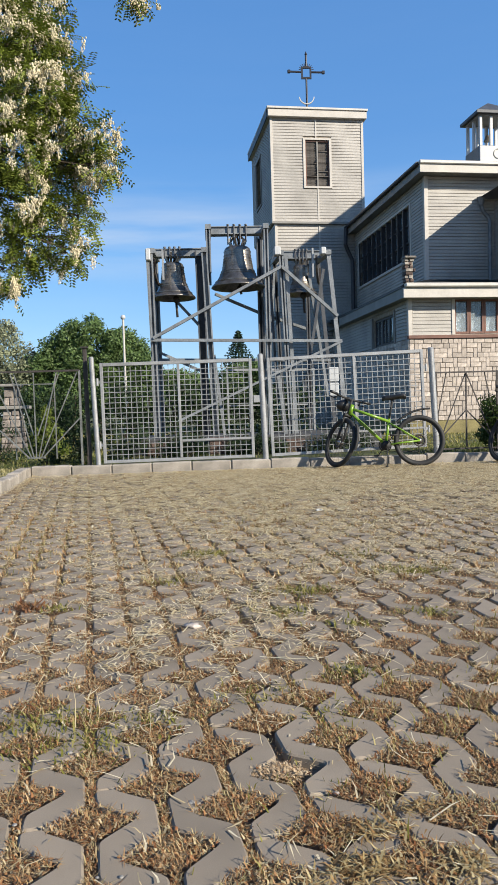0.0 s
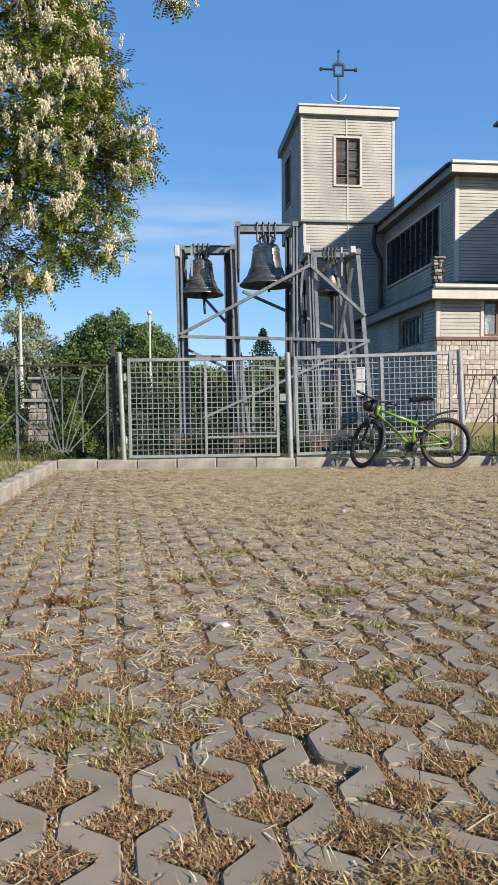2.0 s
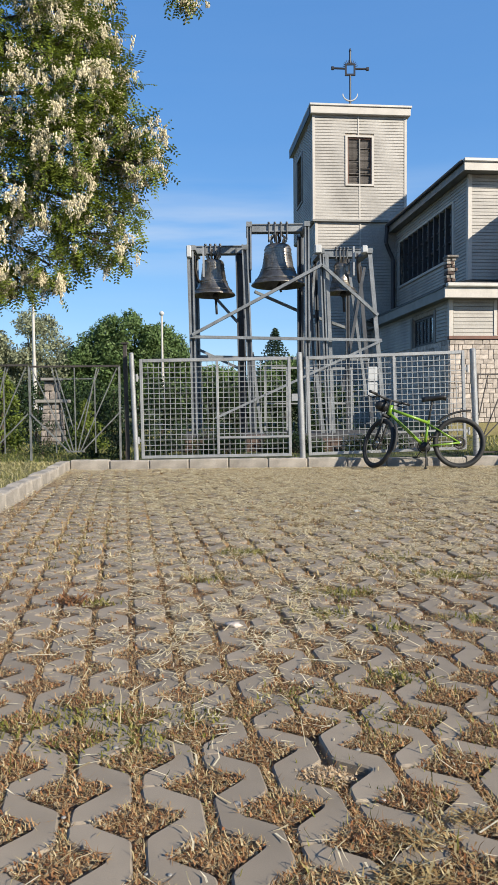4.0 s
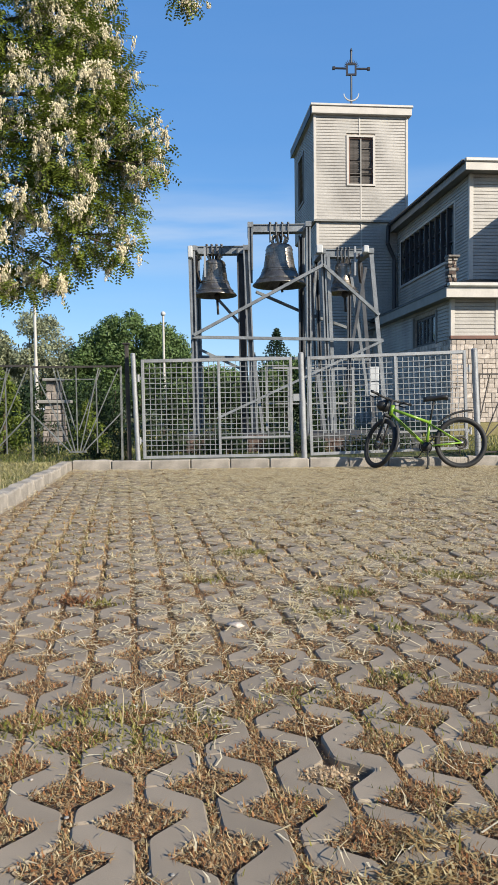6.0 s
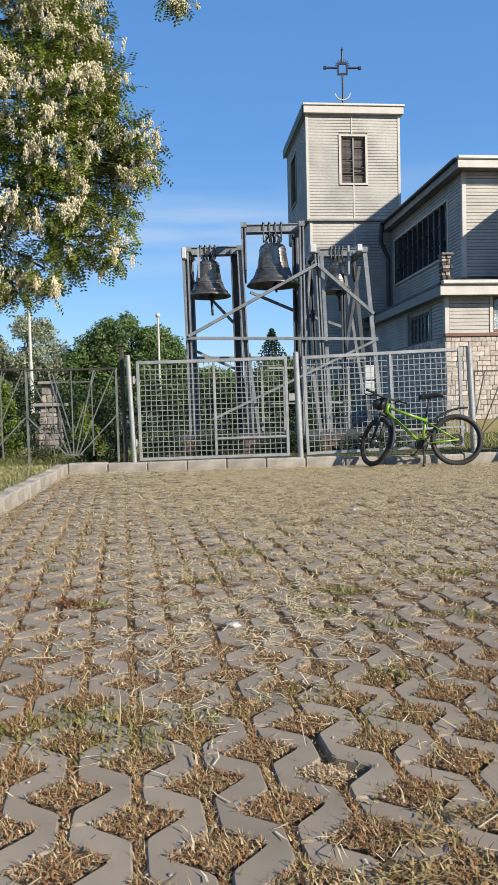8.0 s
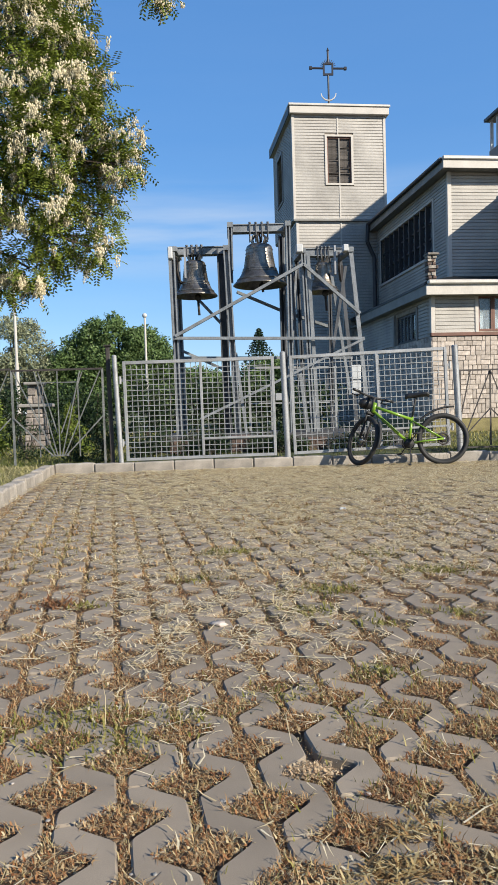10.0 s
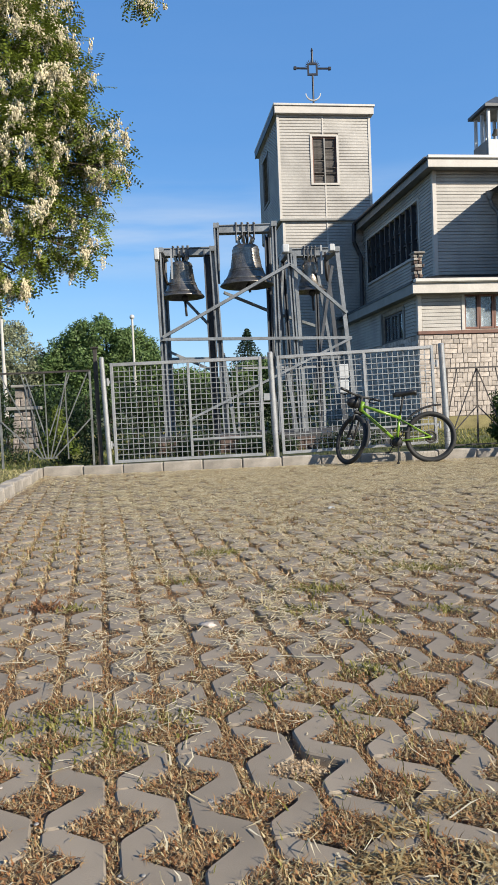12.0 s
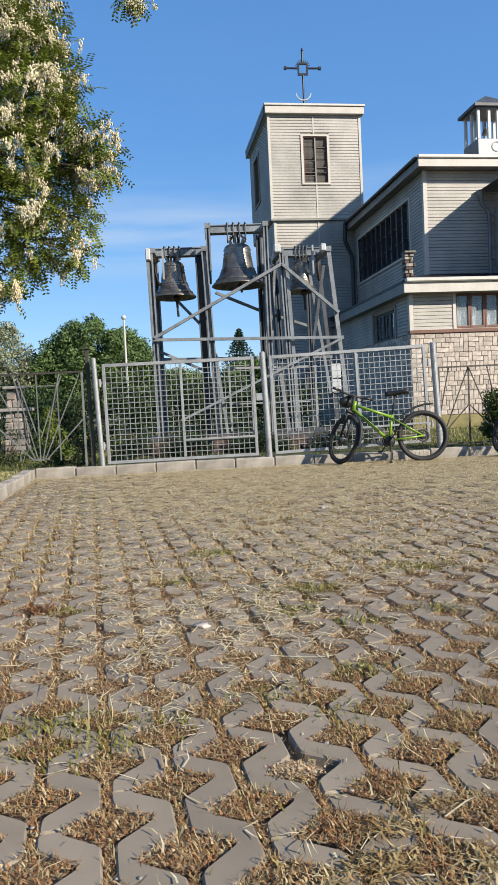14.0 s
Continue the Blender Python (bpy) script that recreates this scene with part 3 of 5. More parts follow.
        o.matrix_local = pose(0, 0, z0 + .04 + (z1 - z0 - .085) * k / (n + 1))
    for z in (z0 + .25, z1 - .25):
        bm = bmesh.new()
        tube(bm, (-.04 if x0 < 0 else L + .04, 0, z - .05), (-.04 if x0 < 0 else L + .04, 0, z + .05), .018)
        box(bm, *((-.04, -.01, z - .02, 0, .01, z + .02) if x0 < 0 else (L, -.01, z - .02, L + .04, .01, z + .02)))
        part("hinge", bm, GALV, g)
    return g
gate_leaf(-1.445, 0.600, 0.135, 1.485, 1.05, "closed galvanised wire-mesh gate leaf, wide grid", 0.0, -.5)
gate_leaf(0.835, 2.985, 0.135, 1.480, 1.19, "closed galvanised wire-mesh gate leaf with bicycle before it", .022, -1.7)
bm = bmesh.new()
box(bm, .60, FY - .015, .9, .70, FY + .015, 1.0, .004)
lock = tagged(part("gate_lock", bm, GALV), "small galvanised lock box between gate leaves", "lock")

def fan_panel(x0, x1, z0, z1, mat, label, first=False):
    """A fence panel with bars that fan out from a point at its foot."""
    f = thing("fan_fence_panel", label, "fence", "fan fence panels", m=pose(0, FY + .02, 0))
    c = (x0 + x1) / 2
    segs = [("post", (x0, 0, z0 - .12), (x0, 0, z1), .026)] + ([("post", (x1, 0, z0 - .12), (x1, 0, z1), .026)] if first else [])
    segs += [("top_rail", (x0, 0, z1), (x1, 0, z1), .026), ("foot_rail", (c - .12, 0, z0), (c + .12, 0, z0), .02)]
    for k in range(5):
        x = x0 + (x1 - x0) * (k + .0) / 4
        segs.append(("fan_bar", (c + (k - 2) * .03, 0.005 * (k - 2), z0), (x if 0 < k < 4 else x + (.03 if k == 0 else -.03), 0.005 * (k - 2), z1 - .02), .013))
    segs += [("fan_bar", (c - .09, -.02, z0 + .0), (x0 + .01, -.02, z0 + .52), .016), ("fan_bar", (c + .09, -.02, z0 + .0), (x1 - .01, -.02, z0 + .52), .016)]
    w = (x1 - x0) * .22
    segs += [("upright", (c - w, .02, z0 - .02), (c - w, .02, z1 - .15), .014), ("upright", (c + w, .02, z0 - .02), (c + w, .02, z1 - .15), .014), ("cross_bar", (c - w, .03, z1 - .17), (c + w, .03, z1 - .17), .014),
             ("fan_bar", (c - .03, .03, z0 + .3), (c - w, .03, z1 - .02), .013), ("fan_bar", (c + .02, .03, z0 + .3), (c + w * 1.25, .03, z1 - .02), .013)]
    for nm, a, b, t in segs:
        bm = bmesh.new()
        bar(bm, a, b, t)
        part(nm, bm, DARKSTEEL if nm == "top_rail" else mat, f)
fan_panel(-2.955, -1.735, 0.24, 1.40, FENCEGREEN, "grey steel fence panel with bars fanning from its foot", True)
fan_panel(-4.20, -2.970, 0.24, 1.42, FENCEGREEN, "grey steel fence panel with bars fanning from its foot")
fan_panel(-5.45, -4.215, 0.24, 1.42, FENCEGREEN, "grey steel fence panel with bars fanning from its foot")

def star_panel(x0, x1, z0, z1):
    f = thing("lattice_fence_panel", "rusty dark steel fence panel with crossed bars", "fence", "dark fence panels", m=pose(0, FY + .05, 0))
    c = (x0 + x1) / 2
    zm = (z0 + z1) / 2
    segs = [("post", (x0, 0, z0 - .2), (x0, 0, z1), .025), ("top_rail", (x0, 0, z1), (x1, 0, z1), .022), ("bar", (c, 0, z0), (c, 0, z1), .018),
            ("bar", (c, .01, z1 - .01), (x0 + .03, .01, z0 + .05), .014), ("bar", (c, -.01, z1 - .01), (x1 - .03, -.01, z0 + .05), .014),
            ("bar", (c, -.012, zm), (x0 + .02, -.012, z0 + .1), .014), ("bar", (c, .012, zm), (x1 - .02, .012, z0 + .1), .014),
            ("bar", (x0 + .15, .02, z1 - .01), (x0 + .02, .02, zm - .1), .014), ("bar", (x1 - .15, .02, z1 - .01), (x1 - .02, .02, zm - .1), .014), ("foot_rail", (x0, 0, z0 - .02), (x1, 0, z0 - .02), .02)]
    for nm, a, b, t in segs:
        bm = bmesh.new()
        bar(bm, a, b, t)
        part(nm, bm, DARKSTEEL, f)
for k in range(5):
    star_panel(3.14 + k * .86, 3.98 + k * .86, 0.2, 1.24)

# ---- bell frame ----
frame_thing = thing("belfry", "grey painted steel belfry with three bays and braces", "belfry", m=pose(0, 12.5, 0))
def fbar(name, a, b, w, d=None, mat=None):
    bm = bmesh.new()
    bar(bm, a, b, w, d)
    return part(name, bm, mat or OLDSTEEL, frame_thing)
def fchannel(name, a, b, w, d, mat=None):
    """An upright rolled channel: two flanges that open to the front, joined by a web."""
    bm = bmesh.new()
    a, b = Vector(a), Vector(b)
    def strip(x0, x1, y0, y1):
        p, q = [[bm.verts.new(e + Vector((x, y, 0))) for x, y in ((x0, y0), (x1, y0), (x1, y1), (x0, y1))] for e in (a, b)]
        for i in range(4):
            bm.faces.new((p[i], p[(i + 1) % 4], q[(i + 1) % 4], q[i]))
        bm.faces.new(p[::-1])
        bm.faces.new(q)
    h = w / 2
    strip(-h, -h + .024, -d / 2, d / 2)
    strip(h - .024, h, -d / 2, d / 2)
    strip(-h + .024, h - .024, d / 2 - .012, d / 2)
    bmesh.ops.recalc_face_normals(bm, faces=bm.faces)
    return part(name, bm, mat or OLDSTEEL, frame_thing)
B = 1.25     # depth of the frame
for y in (0, B):
    k = y / B
    e = .16 * k
    fchannel("leg", (-.95, y, 3.63 + e), (-.915, y, .3), .085, .085)
    fchannel("leg", (-.02, y, 3.63 + e), (.10, y, .3), .105, .09)
    fbar("leg", (-1.01, y + .2, 3.55 + e), (-.95, y + .2, .3), .035, .06)
    if not y:
        fbar("leg", (1.405, .05, 3.45), (1.52, .05, .3), .05, .06)
    # rear legs take the dark steel: their shade is put into the colour
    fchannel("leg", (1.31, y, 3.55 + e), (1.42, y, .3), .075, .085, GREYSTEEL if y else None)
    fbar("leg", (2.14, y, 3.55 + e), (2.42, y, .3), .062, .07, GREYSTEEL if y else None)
    fchannel("post", (.06, y, 3.2), (.06, y, 4.02 + e), .08, .085)
    fchannel("post", (1.06, y, .3), (1.06, y, 4.02 + e), .08, .085)
# posts further back, shade painted on as darker steel
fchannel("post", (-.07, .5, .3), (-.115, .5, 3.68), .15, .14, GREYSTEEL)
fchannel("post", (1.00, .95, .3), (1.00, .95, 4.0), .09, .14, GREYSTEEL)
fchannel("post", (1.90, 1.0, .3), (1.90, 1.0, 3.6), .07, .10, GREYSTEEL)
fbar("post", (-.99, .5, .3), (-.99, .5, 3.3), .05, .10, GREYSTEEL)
for y, z in ((0, 2.05), (B, 1.80)):
    fbar("tie_bar", (-.98, y - .07, z), (2.34, y - .07, z - .09), .055, .05)
fbar("brace", (-.94, -.09, 2.08), (1.31, -.09, 3.26), .07, .05)
fbar("brace", (1.31, -.09, 3.26), (2.27, -.09, 2.39), .07, .05)
fbar("brace", (-.55, -.13, .64), (2.33, -.13, 1.95), .055, .04)
fbar("brace", (-.88, B + .08, 3.25), (-.10, B + .08, 2.38), .09, .05)
fbar("brace", (.16, B + .08, 3.04), (1.08, B + .08, 2.63), .08, .05)
fbar("brace", (1.12, B + .08, 2.62), (1.95, B + .08, 2.32), .09, .05)
fbar("brace", (-.95, B, 1.95), (-.05, B, 1.52), .07, .05)
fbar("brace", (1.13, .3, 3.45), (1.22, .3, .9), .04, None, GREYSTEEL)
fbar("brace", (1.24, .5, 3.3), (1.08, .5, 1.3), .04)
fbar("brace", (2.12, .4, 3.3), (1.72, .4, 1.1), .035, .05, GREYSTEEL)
fbar("brace", (1.86, .45, 3.2), (2.16, .45, 1.0), .05)
fbar("brace", (1.2, 0.0, 1.5), (1.33, 0.0, .35), .06)
fbar("brace", (.10, .3, 1.8), (.25, .3, .35), .05)
for x, z in ((-.92, 3.54), (-.02, 3.54), (1.31, 3.46), (2.14, 3.46), (.06, 3.93), (1.06, 3.93)):
    fbar("cross_beam", (x, -.06, z + .04), (x, B + .06, z + .16), .10, .08)
for x, s in ((-.91, .35), (.09, .35), (1.42, .35), (2.42, .35)):
    for y in (0, B):
        fbar("foot", (x, y, .12), (x, y, .31), .2, .2, GREYBASE)
# drive boxes
for x, y, z, w, h in ((-1.02, -.05, 3.40, .08, .20), (1.19, -.02, 3.46, .11, .14), (2.0, -.02, 3.46, .09, .12)):
    bm = bmesh.new()
    box(bm, x, y - .1, z, x + w, y + .1, z + h, .012)
    part("drive_housing", bm, PLASTIC, frame_thing, "white enamelled drive housing")
for x, z0, z1 in ((-.74, 3.1, 3.62), (1.88, 3.1, 3.6)):
    fbar("guide_plate", (x, .1, z0), (x, .1, z1), .03, .10, GALV)
bm = bmesh.new()
box(bm, 2.08, -.16, 1.01, 2.25, -.05, 1.23, .01)
box(bm, 2.08, -.16, 1.25, 2.25, -.05, 1.50, .01)
cab = part("switch_box", bm, PLASTIC, frame_thing, "white electrical switch box")

def half_wheel(cx, y, cz, r):
    bm = bmesh.new()
    n = 20
    for k in range(n):
        a0, a1 = math.pi * (.9 + 1.1 * k / n), math.pi * (.9 + 1.1 * (k + 1) / n)
        bar(bm, (cx + .25 * r * math.cos(a0), y + r * math.cos(a0), cz + r * math.sin(a0)), (cx + .25 * r * math.cos(a1), y + r * math.cos(a1), cz + r * math.sin(a1)), .035, .05)
    part("rope_wheel", bm, DARKSTEEL, frame_thing)
for cx in (-.83, 1.17, 2.06):
    half_wheel(cx, .62, 3.42, .33)

BELL = [(0.00, 1.0), (.26, .995), (.40, .975), (.465, .935), (.49, .87), (.497, .78), (.508, .70), (.53, .60), (.575, .46), (.635, .34), (.73, .22), (.86, .10), (.97, .035), (1.0, 0.0), (.97, -.015), (.90, .02), (.75, .14), (.61, .28), (.52, .5), (.46, .8), (0.0, .90)]
def bell(x, z_lip, z_top, r, beam, label):
    th = thing("bronze_bell", label, "bell", "bells in the frame", m=pose(x, 13.1, 0))
    h = z_top - z_lip
    bm = bmesh.new()
    n = 40
    prof = []
    for (a0, b0), (a1, b1) in zip(BELL, BELL[1:]):
        prof += [(a0 + (a1 - a0) * i / 3, b0 + (b1 - b0) * i / 3) for i in range(3)]
    prof.append(BELL[-1])
    rings = []
    for a, b in prof:
        if a < 1e-6:
            rings.append([bm.verts.new((0, 0, z_lip + b * h))])
        else:
            rings.append([bm.verts.new((a * r * math.cos(2 * math.pi * i / n), a * r * math.sin(2 * math.pi * i / n), z_lip + b * h)) for i in range(n)])
    for p, q in zip(rings, rings[1:]):
        for i in range(n):
            j = (i + 1) % n
            if len(p) == 1:
                bm.faces.new((p[0], q[i], q[j]))
            elif len(q) == 1:
                bm.faces.new((p[i], p[j], q[0]))
            else:
                bm.faces.new((p[i], p[j], q[j], q[i]))
    body = part("bell_body", bm, BRONZE, th, smooth=True)
    for zz, rr in ((.86, .492), (.76, .50), (.38, .62), (.32, .655), (.13, .835)):
        bm = bmesh.new()
        for i in range(n):
            a0, a1 = 2 * math.pi * i / n, 2 * math.pi * (i + 1) / n
            bar(bm, (rr * r * math.cos(a0), rr * r * math.sin(a0), z_lip + zz * h), (rr * r * math.cos(a1), rr * r * math.sin(a1), z_lip + zz * h), .014)
        part("moulding", bm, BRONZE, body)
    # unreadable raised lines round the waist
    bm = bmesh.new()
    for row in range(4):
        zz = .68 - row * .065
        a = 0.0
        while a < 2 * math.pi:
            w = random.uniform(.05, .16)
            rr = (.508 + max(0, .70 - zz) * .24) * r
            bar(bm, (rr * math.cos(a), rr * math.sin(a), z_lip + zz * h), (rr * math.cos(a + w), rr * math.sin(a + w), z_lip + zz * h), .012, .03)
            a += w + random.uniform(.04, .09)
    part("raised_lettering", bm, BRONZE, body)
    for k in range(6):
        a = 2 * math.pi * k / 6 + .3
        bm = bmesh.new()
        bar(bm, (.22 * r * math.cos(a), .22 * r * math.sin(a), z_top - .02), (.34 * r * math.cos(a), .30 * r * math.sin(a), z_top + .11), .035)
        bar(bm, (.34 * r * math.cos(a), .30 * r * math.sin(a), z_top + .10), (.10 * r * math.cos(a), .1 * r * math.sin(a), z_top + .2), .03)
        part("crown_loop", bm, BRONZE, th)
    x0, x1, zb = beam
    bm = bmesh.new()
    for d in (-.055, .055):
        box(bm, x0 - x, d - .02, zb - .05, x1 - x, d + .02, zb + .06, .005)
        box(bm, x0 - x, d - .045, zb + .06, x1 - x, d + .045, zb + .075)
        box(bm, x0 - x, d - .045, zb - .065, x1 - x, d + .045, zb - .05)
    part("yoke", bm, OLDSTEEL, th, "grey steel yoke beam")
    for k in range(4):
        for d in (-.1, .1):
            bm = bmesh.new()
            bx = (k - 1.5) * r * .22
            tube(bm, (bx, d, z_top + .06), (bx, d, zb + .085 + (k % 2) * .02), .012, seg=6)
            tube(bm, (bx, d, zb + .08), (bx, d, zb + .105), .026, seg=6)
            part("hanger_bolt", bm, GREYSTEEL, th)
    bm = bmesh.new()
    tube(bm, (0, 0, z_top - .1), (.04, 0, z_lip - .03), .022)
    bmesh.ops.create_uvsphere(bm, u_segments=12, v_segments=8, radius=.065, matrix=Matrix.Translation((.04, 0, z_lip - .02)))
    tube(bm, (.04, 0, z_lip - .06), (.055, 0, z_lip - .34 if r < .45 else z_lip - .12), .022)
    part("clapper", bm, DARKSTEEL, th, smooth=True)
bell(-.595, 2.86, 3.50, .40, (-.92, -.05, 3.66), "dark bronze bell hanging from a steel yoke beam")
bell(.58, 3.03, 3.77, .492, (.04, 1.08, 4.04), "large dark bronze bell with raised lettering bands")
bell(1.73, 2.88, 3.42, .30, (1.30, 2.18, 3.58), "smallest dark bronze bell under steel yoke beam")

# brick plinths and the base under the frame
def plinth(x0, x1, y0, z1, label):
    p = thing("brick_plinth", label, "plinth", "plinths under the frame", m=pose(x0, y0, .04))
    L, rows = x1 - x0, int((z1 - .04) / .066)
    for r in range(rows):
        s = -(r % 2) * .06
        while s < L:
            a, b = max(s, 0), min(s + .118, L)
            if b - a > .02:
                bm = bmesh.new()
                box(bm, a, 0, r * .066, b, .32, r * .066 + .058, .004)
                part("brick", bm, BRICKM, p)
            s += .126
plinth(-1.04, -.72, 11.72, .33, "weathered low red-brick plinth under the frame leg")
plinth(-.02, .30, 11.70, .38, "weathered low red-brick plinth under the frame leg")
plinth(1.24, 1.55, 11.70, .36, "weathered low red-brick plinth under the frame leg")
bm = bmesh.new()
box(bm, -1.3, 11.95, .0, 2.9, 14.0, .36, .02)
base = tagged(part("frame_foundation", bm, GREYBASE), "dark concrete foundation under the bell frame", "foundation")
# ---- bicycles ----
def ring(bm, c, r, t, n=36, k=8, squash=1.0):
    """A torus round the y axis at c."""
    v = []
    for i in range(n):
        a = 2 * math.pi * i / n
        v.append([bm.verts.new((c[0] + (r + t * math.cos(2 * math.pi * j / k)) * math.cos(a), c[1] + squash * t * math.sin(2 * math.pi * j / k), c[2] + (r + t * math.cos(2 * math.pi * j / k)) * math.sin(a))) for j in range(k)])
    for i in range(n):
        for j in range(k):
            bm.faces.new((v[i][j], v[(i + 1) % n][j], v[(i + 1) % n][(j + 1) % k], v[i][(j + 1) % k]))

CHROME = material("brushed_alloy", (0.45, 0.45, 0.46), 0.3, 0.9, var=0.1, bump=0)
SADDLE = material("black_saddle_vinyl", (0.015, 0.015, 0.016), 0.45, var=0.2)
def bicycle(m, label, frame_mat):
    b = thing("bicycle", label, "bicycle", "bicycles by the kerb", m=m)
    WB, R = 1.03, 0.335
    def bp(name, fill, mat, parent=None, label="", smooth=True, at=None):
        bm = bmesh.new()
        fill(bm)
        ob = part(name, bm, mat, parent or b, label, smooth)
        if at is not None:
            ob.matrix_local = at
        return ob
    def wheel(at, name):
        w = bp(name, lambda bm: ring(bm, (0, 0, 0), R - .029, .030, 40, 8), BLACK, at=at, label="black knobbly tyre on a slim rim")
        bp("rim", lambda bm: ring(bm, (0, 0, 0), R - .058, .011, 40, 6, .9), BLACK, w)
        def spokes(bm):
            for i in range(28):
                a = 2 * math.pi * i / 28
                tube(bm, (.02 * math.cos(a + .7), (.025 if i % 2 else -.025), .02 * math.sin(a + .7)), ((R - .062) * math.cos(a), 0, (R - .062) * math.sin(a)), .0016, seg=4)
        bp("spokes", spokes, DARKSTEEL, w, smooth=False)
        bp("hub", lambda bm: (tube(bm, (0, -.05, 0), (0, .05, 0), .018), tube(bm, (0, .026, 0), (0, .03, 0), .03)), CHROME, w)
        bp("disc", lambda bm: ring(bm, (0, .035, 0), .07, .012, 24, 4, .15), DARKSTEEL, w)
        return w
    wheel(pose(0, 0, R), "rear_wheel")
    steer = pose(WB, 0, R) @ pose(-.10, 0, .33) @ Matrix.Rotation(radians(-61), 4, Vector((-.30, 0, 1)).normalized()) @ pose(.10, 0, -.33)
    wheel(steer, "front_wheel")
    hb, ht = (.895, 0, .70), (.862, 0, .80)
    for nm, a, c, r in (("top_tube", (.865, 0, .775), (.40, 0, .60), .019), ("down_tube", (.885, 0, .72), (.44, 0, .29), .020), ("seat_tube", (.44, 0, .28), (.385, 0, .63), .018), ("head_tube", hb, (.858, 0, .83), .026),
                        ("chain_stay", (.44, .035, .29), (0, .06, R), .011), ("chain_stay", (.44, -.035, .29), (0, -.06, R), .011), ("seat_stay", (.39, .025, .58), (0, .06, R), .009), ("seat_stay", (.39, -.025, .58), (0, -.06, R), .009)):
        bp(nm, lambda bm: tube(bm, a, c, r, seg=14), frame_mat)
    bp("seat_post", lambda bm: tube(bm, (.385, 0, .62), (.33, 0, .90), .014), BLACK)
    def saddle(bm):
        rows = [(.165, .075, .925), (.20, .085, .935), (.27, .07, .928), (.34, .035, .92), (.42, .024, .917), (.47, .014, .905)]
        v = []
        for x, w, z in rows:
            v.append([bm.verts.new((x, w * math.cos(a), z + (.025 if math.sin(a) > 0 else .045) * math.sin(a))) for a in [2 * math.pi * k / 10 for k in range(10)]])
        for p, q in zip(v, v[1:]):
            for i in range(10):
                bm.faces.new((p[i], p[(i + 1) % 10], q[(i + 1) % 10], q[i]))
        bm.faces.new(v[0][::-1])
        bm.faces.new(v[-1])
    bp("saddle", saddle, SADDLE)
    for y in (-.045, .045):
        bp("fork_leg", lambda bm: (tube(bm, (0.02, y, 0.03), (-.06, y, .21), .017), tube(bm, (-.05, y, .19), (-.095, y, .36), .014)), BLACK, at=steer)
    bp("fork_crown", lambda bm: (box(bm, -.125, -.062, .335, -.075, .062, .375, .008), tube(bm, (-.1, 0, .36), (-.165, 0, .56), .017)), BLACK, at=steer)
    bp("stem", lambda bm: (tube(bm, (-.16, 0, .54), (-.085, 0, .59), .018), tube(bm, (-.085, -.03, .59), (-.085, .03, .59), .024)), BLACK, at=steer)
    bp("handlebar", lambda bm: (tube(bm, (-.085, 0, .59), (-.10, .16, .595), .015), tube(bm, (-.085, 0, .59), (-.10, -.16, .595), .015), tube(bm, (-.10, .16, .595), (-.13, .31, .60), .012), tube(bm, (-.10, -.16, .595), (-.13, -.31, .60), .012)), BLACK, at=steer)
    for s in (-1, 1):
        bp("grip", lambda bm: tube(bm, (-.118, s * .2, .598), (-.132, s * .325, .60), .018), SADDLE, at=steer)
        bp("brake_lever", lambda bm: (bar(bm, (-.10, s * .18, .585), (-.045, s * .2, .565), .014), bar(bm, (-.045, s * .2, .565), (-.075, s * .30, .56), .010)), BLACK, at=steer)
        bp("brake_cable", lambda bm: [tube(bm, p, q, .004, seg=5) for p, q in (((-.06, s * .2, .57), (.03, s * .1, .56)), ((.03, s * .1, .56), (.01, s * .02, .45)), ((.01, s * .02, .45), (-.09, s * .03, .36)))], BLACK, at=steer)
    def bag(bm):
        bmesh.ops.create_uvsphere(bm, u_segments=16, v_segments=10, radius=1, matrix=Matrix.Translation((.02, 0, .52)) @ Matrix.Diagonal((.08, .105, .075, 1)))
        box(bm, -.05, -.03, .53, .03, .03, .60, .01)
    bp("handlebar_bag", bag, SADDLE, at=steer)
    def guard(bm, c, r, a0, a1, w):
        n = 12
        prev = None
        for k in range(n + 1):
            p = radians(a0 + (a1 - a0) * k / n)
            row = [bm.verts.new((c[0] + rr * math.cos(p), y, c[2] + rr * math.sin(p))) for rr, y in ((r, -w / 2), (r + .016, 0), (r, w / 2), (r - .012, 0))]
            if prev:
                for i in range(4):
                    bm.faces.new((prev[i], prev[(i + 1) % 4], row[(i + 1) % 4], row[i]))
            prev = row
    bp("rear_mudguard", lambda bm: (guard(bm, (-.13, 0, .15), .6, 92, 46, .055),), BLACK)
    bp("front_mudguard", lambda bm: guard(bm, (.0, 0, .0), .372, 150, 205, .05), BLACK, at=steer)
    bp("chainring", lambda bm: (ring(bm, (.44, -.05, .285), .078, .008, 28, 5, .4), tube(bm, (.44, -.055, .285), (.44, -.045, .285), .065, seg=24), tube(bm, (.44, .045, .285), (.44, .055, .285), .06, seg=24), tube(bm, (.44, -.07, .285), (.44, .07, .285), .02)), BLACK)
    bp("crank", lambda bm: bar(bm, (.44, -.075, .285), (.53, -.08, .15), .022, .012), BLACK)
    bp("crank", lambda bm: bar(bm, (.44, .075, .285), (.35, .08, .41), .022, .012), BLACK)
    bp("pedal", lambda bm: box(bm, .485, -.175, .138, .575, -.09, .16, .005), BLACK)
    bp("pedal", lambda bm: box(bm, .305, .09, .40, .395, .175, .422, .005), BLACK)
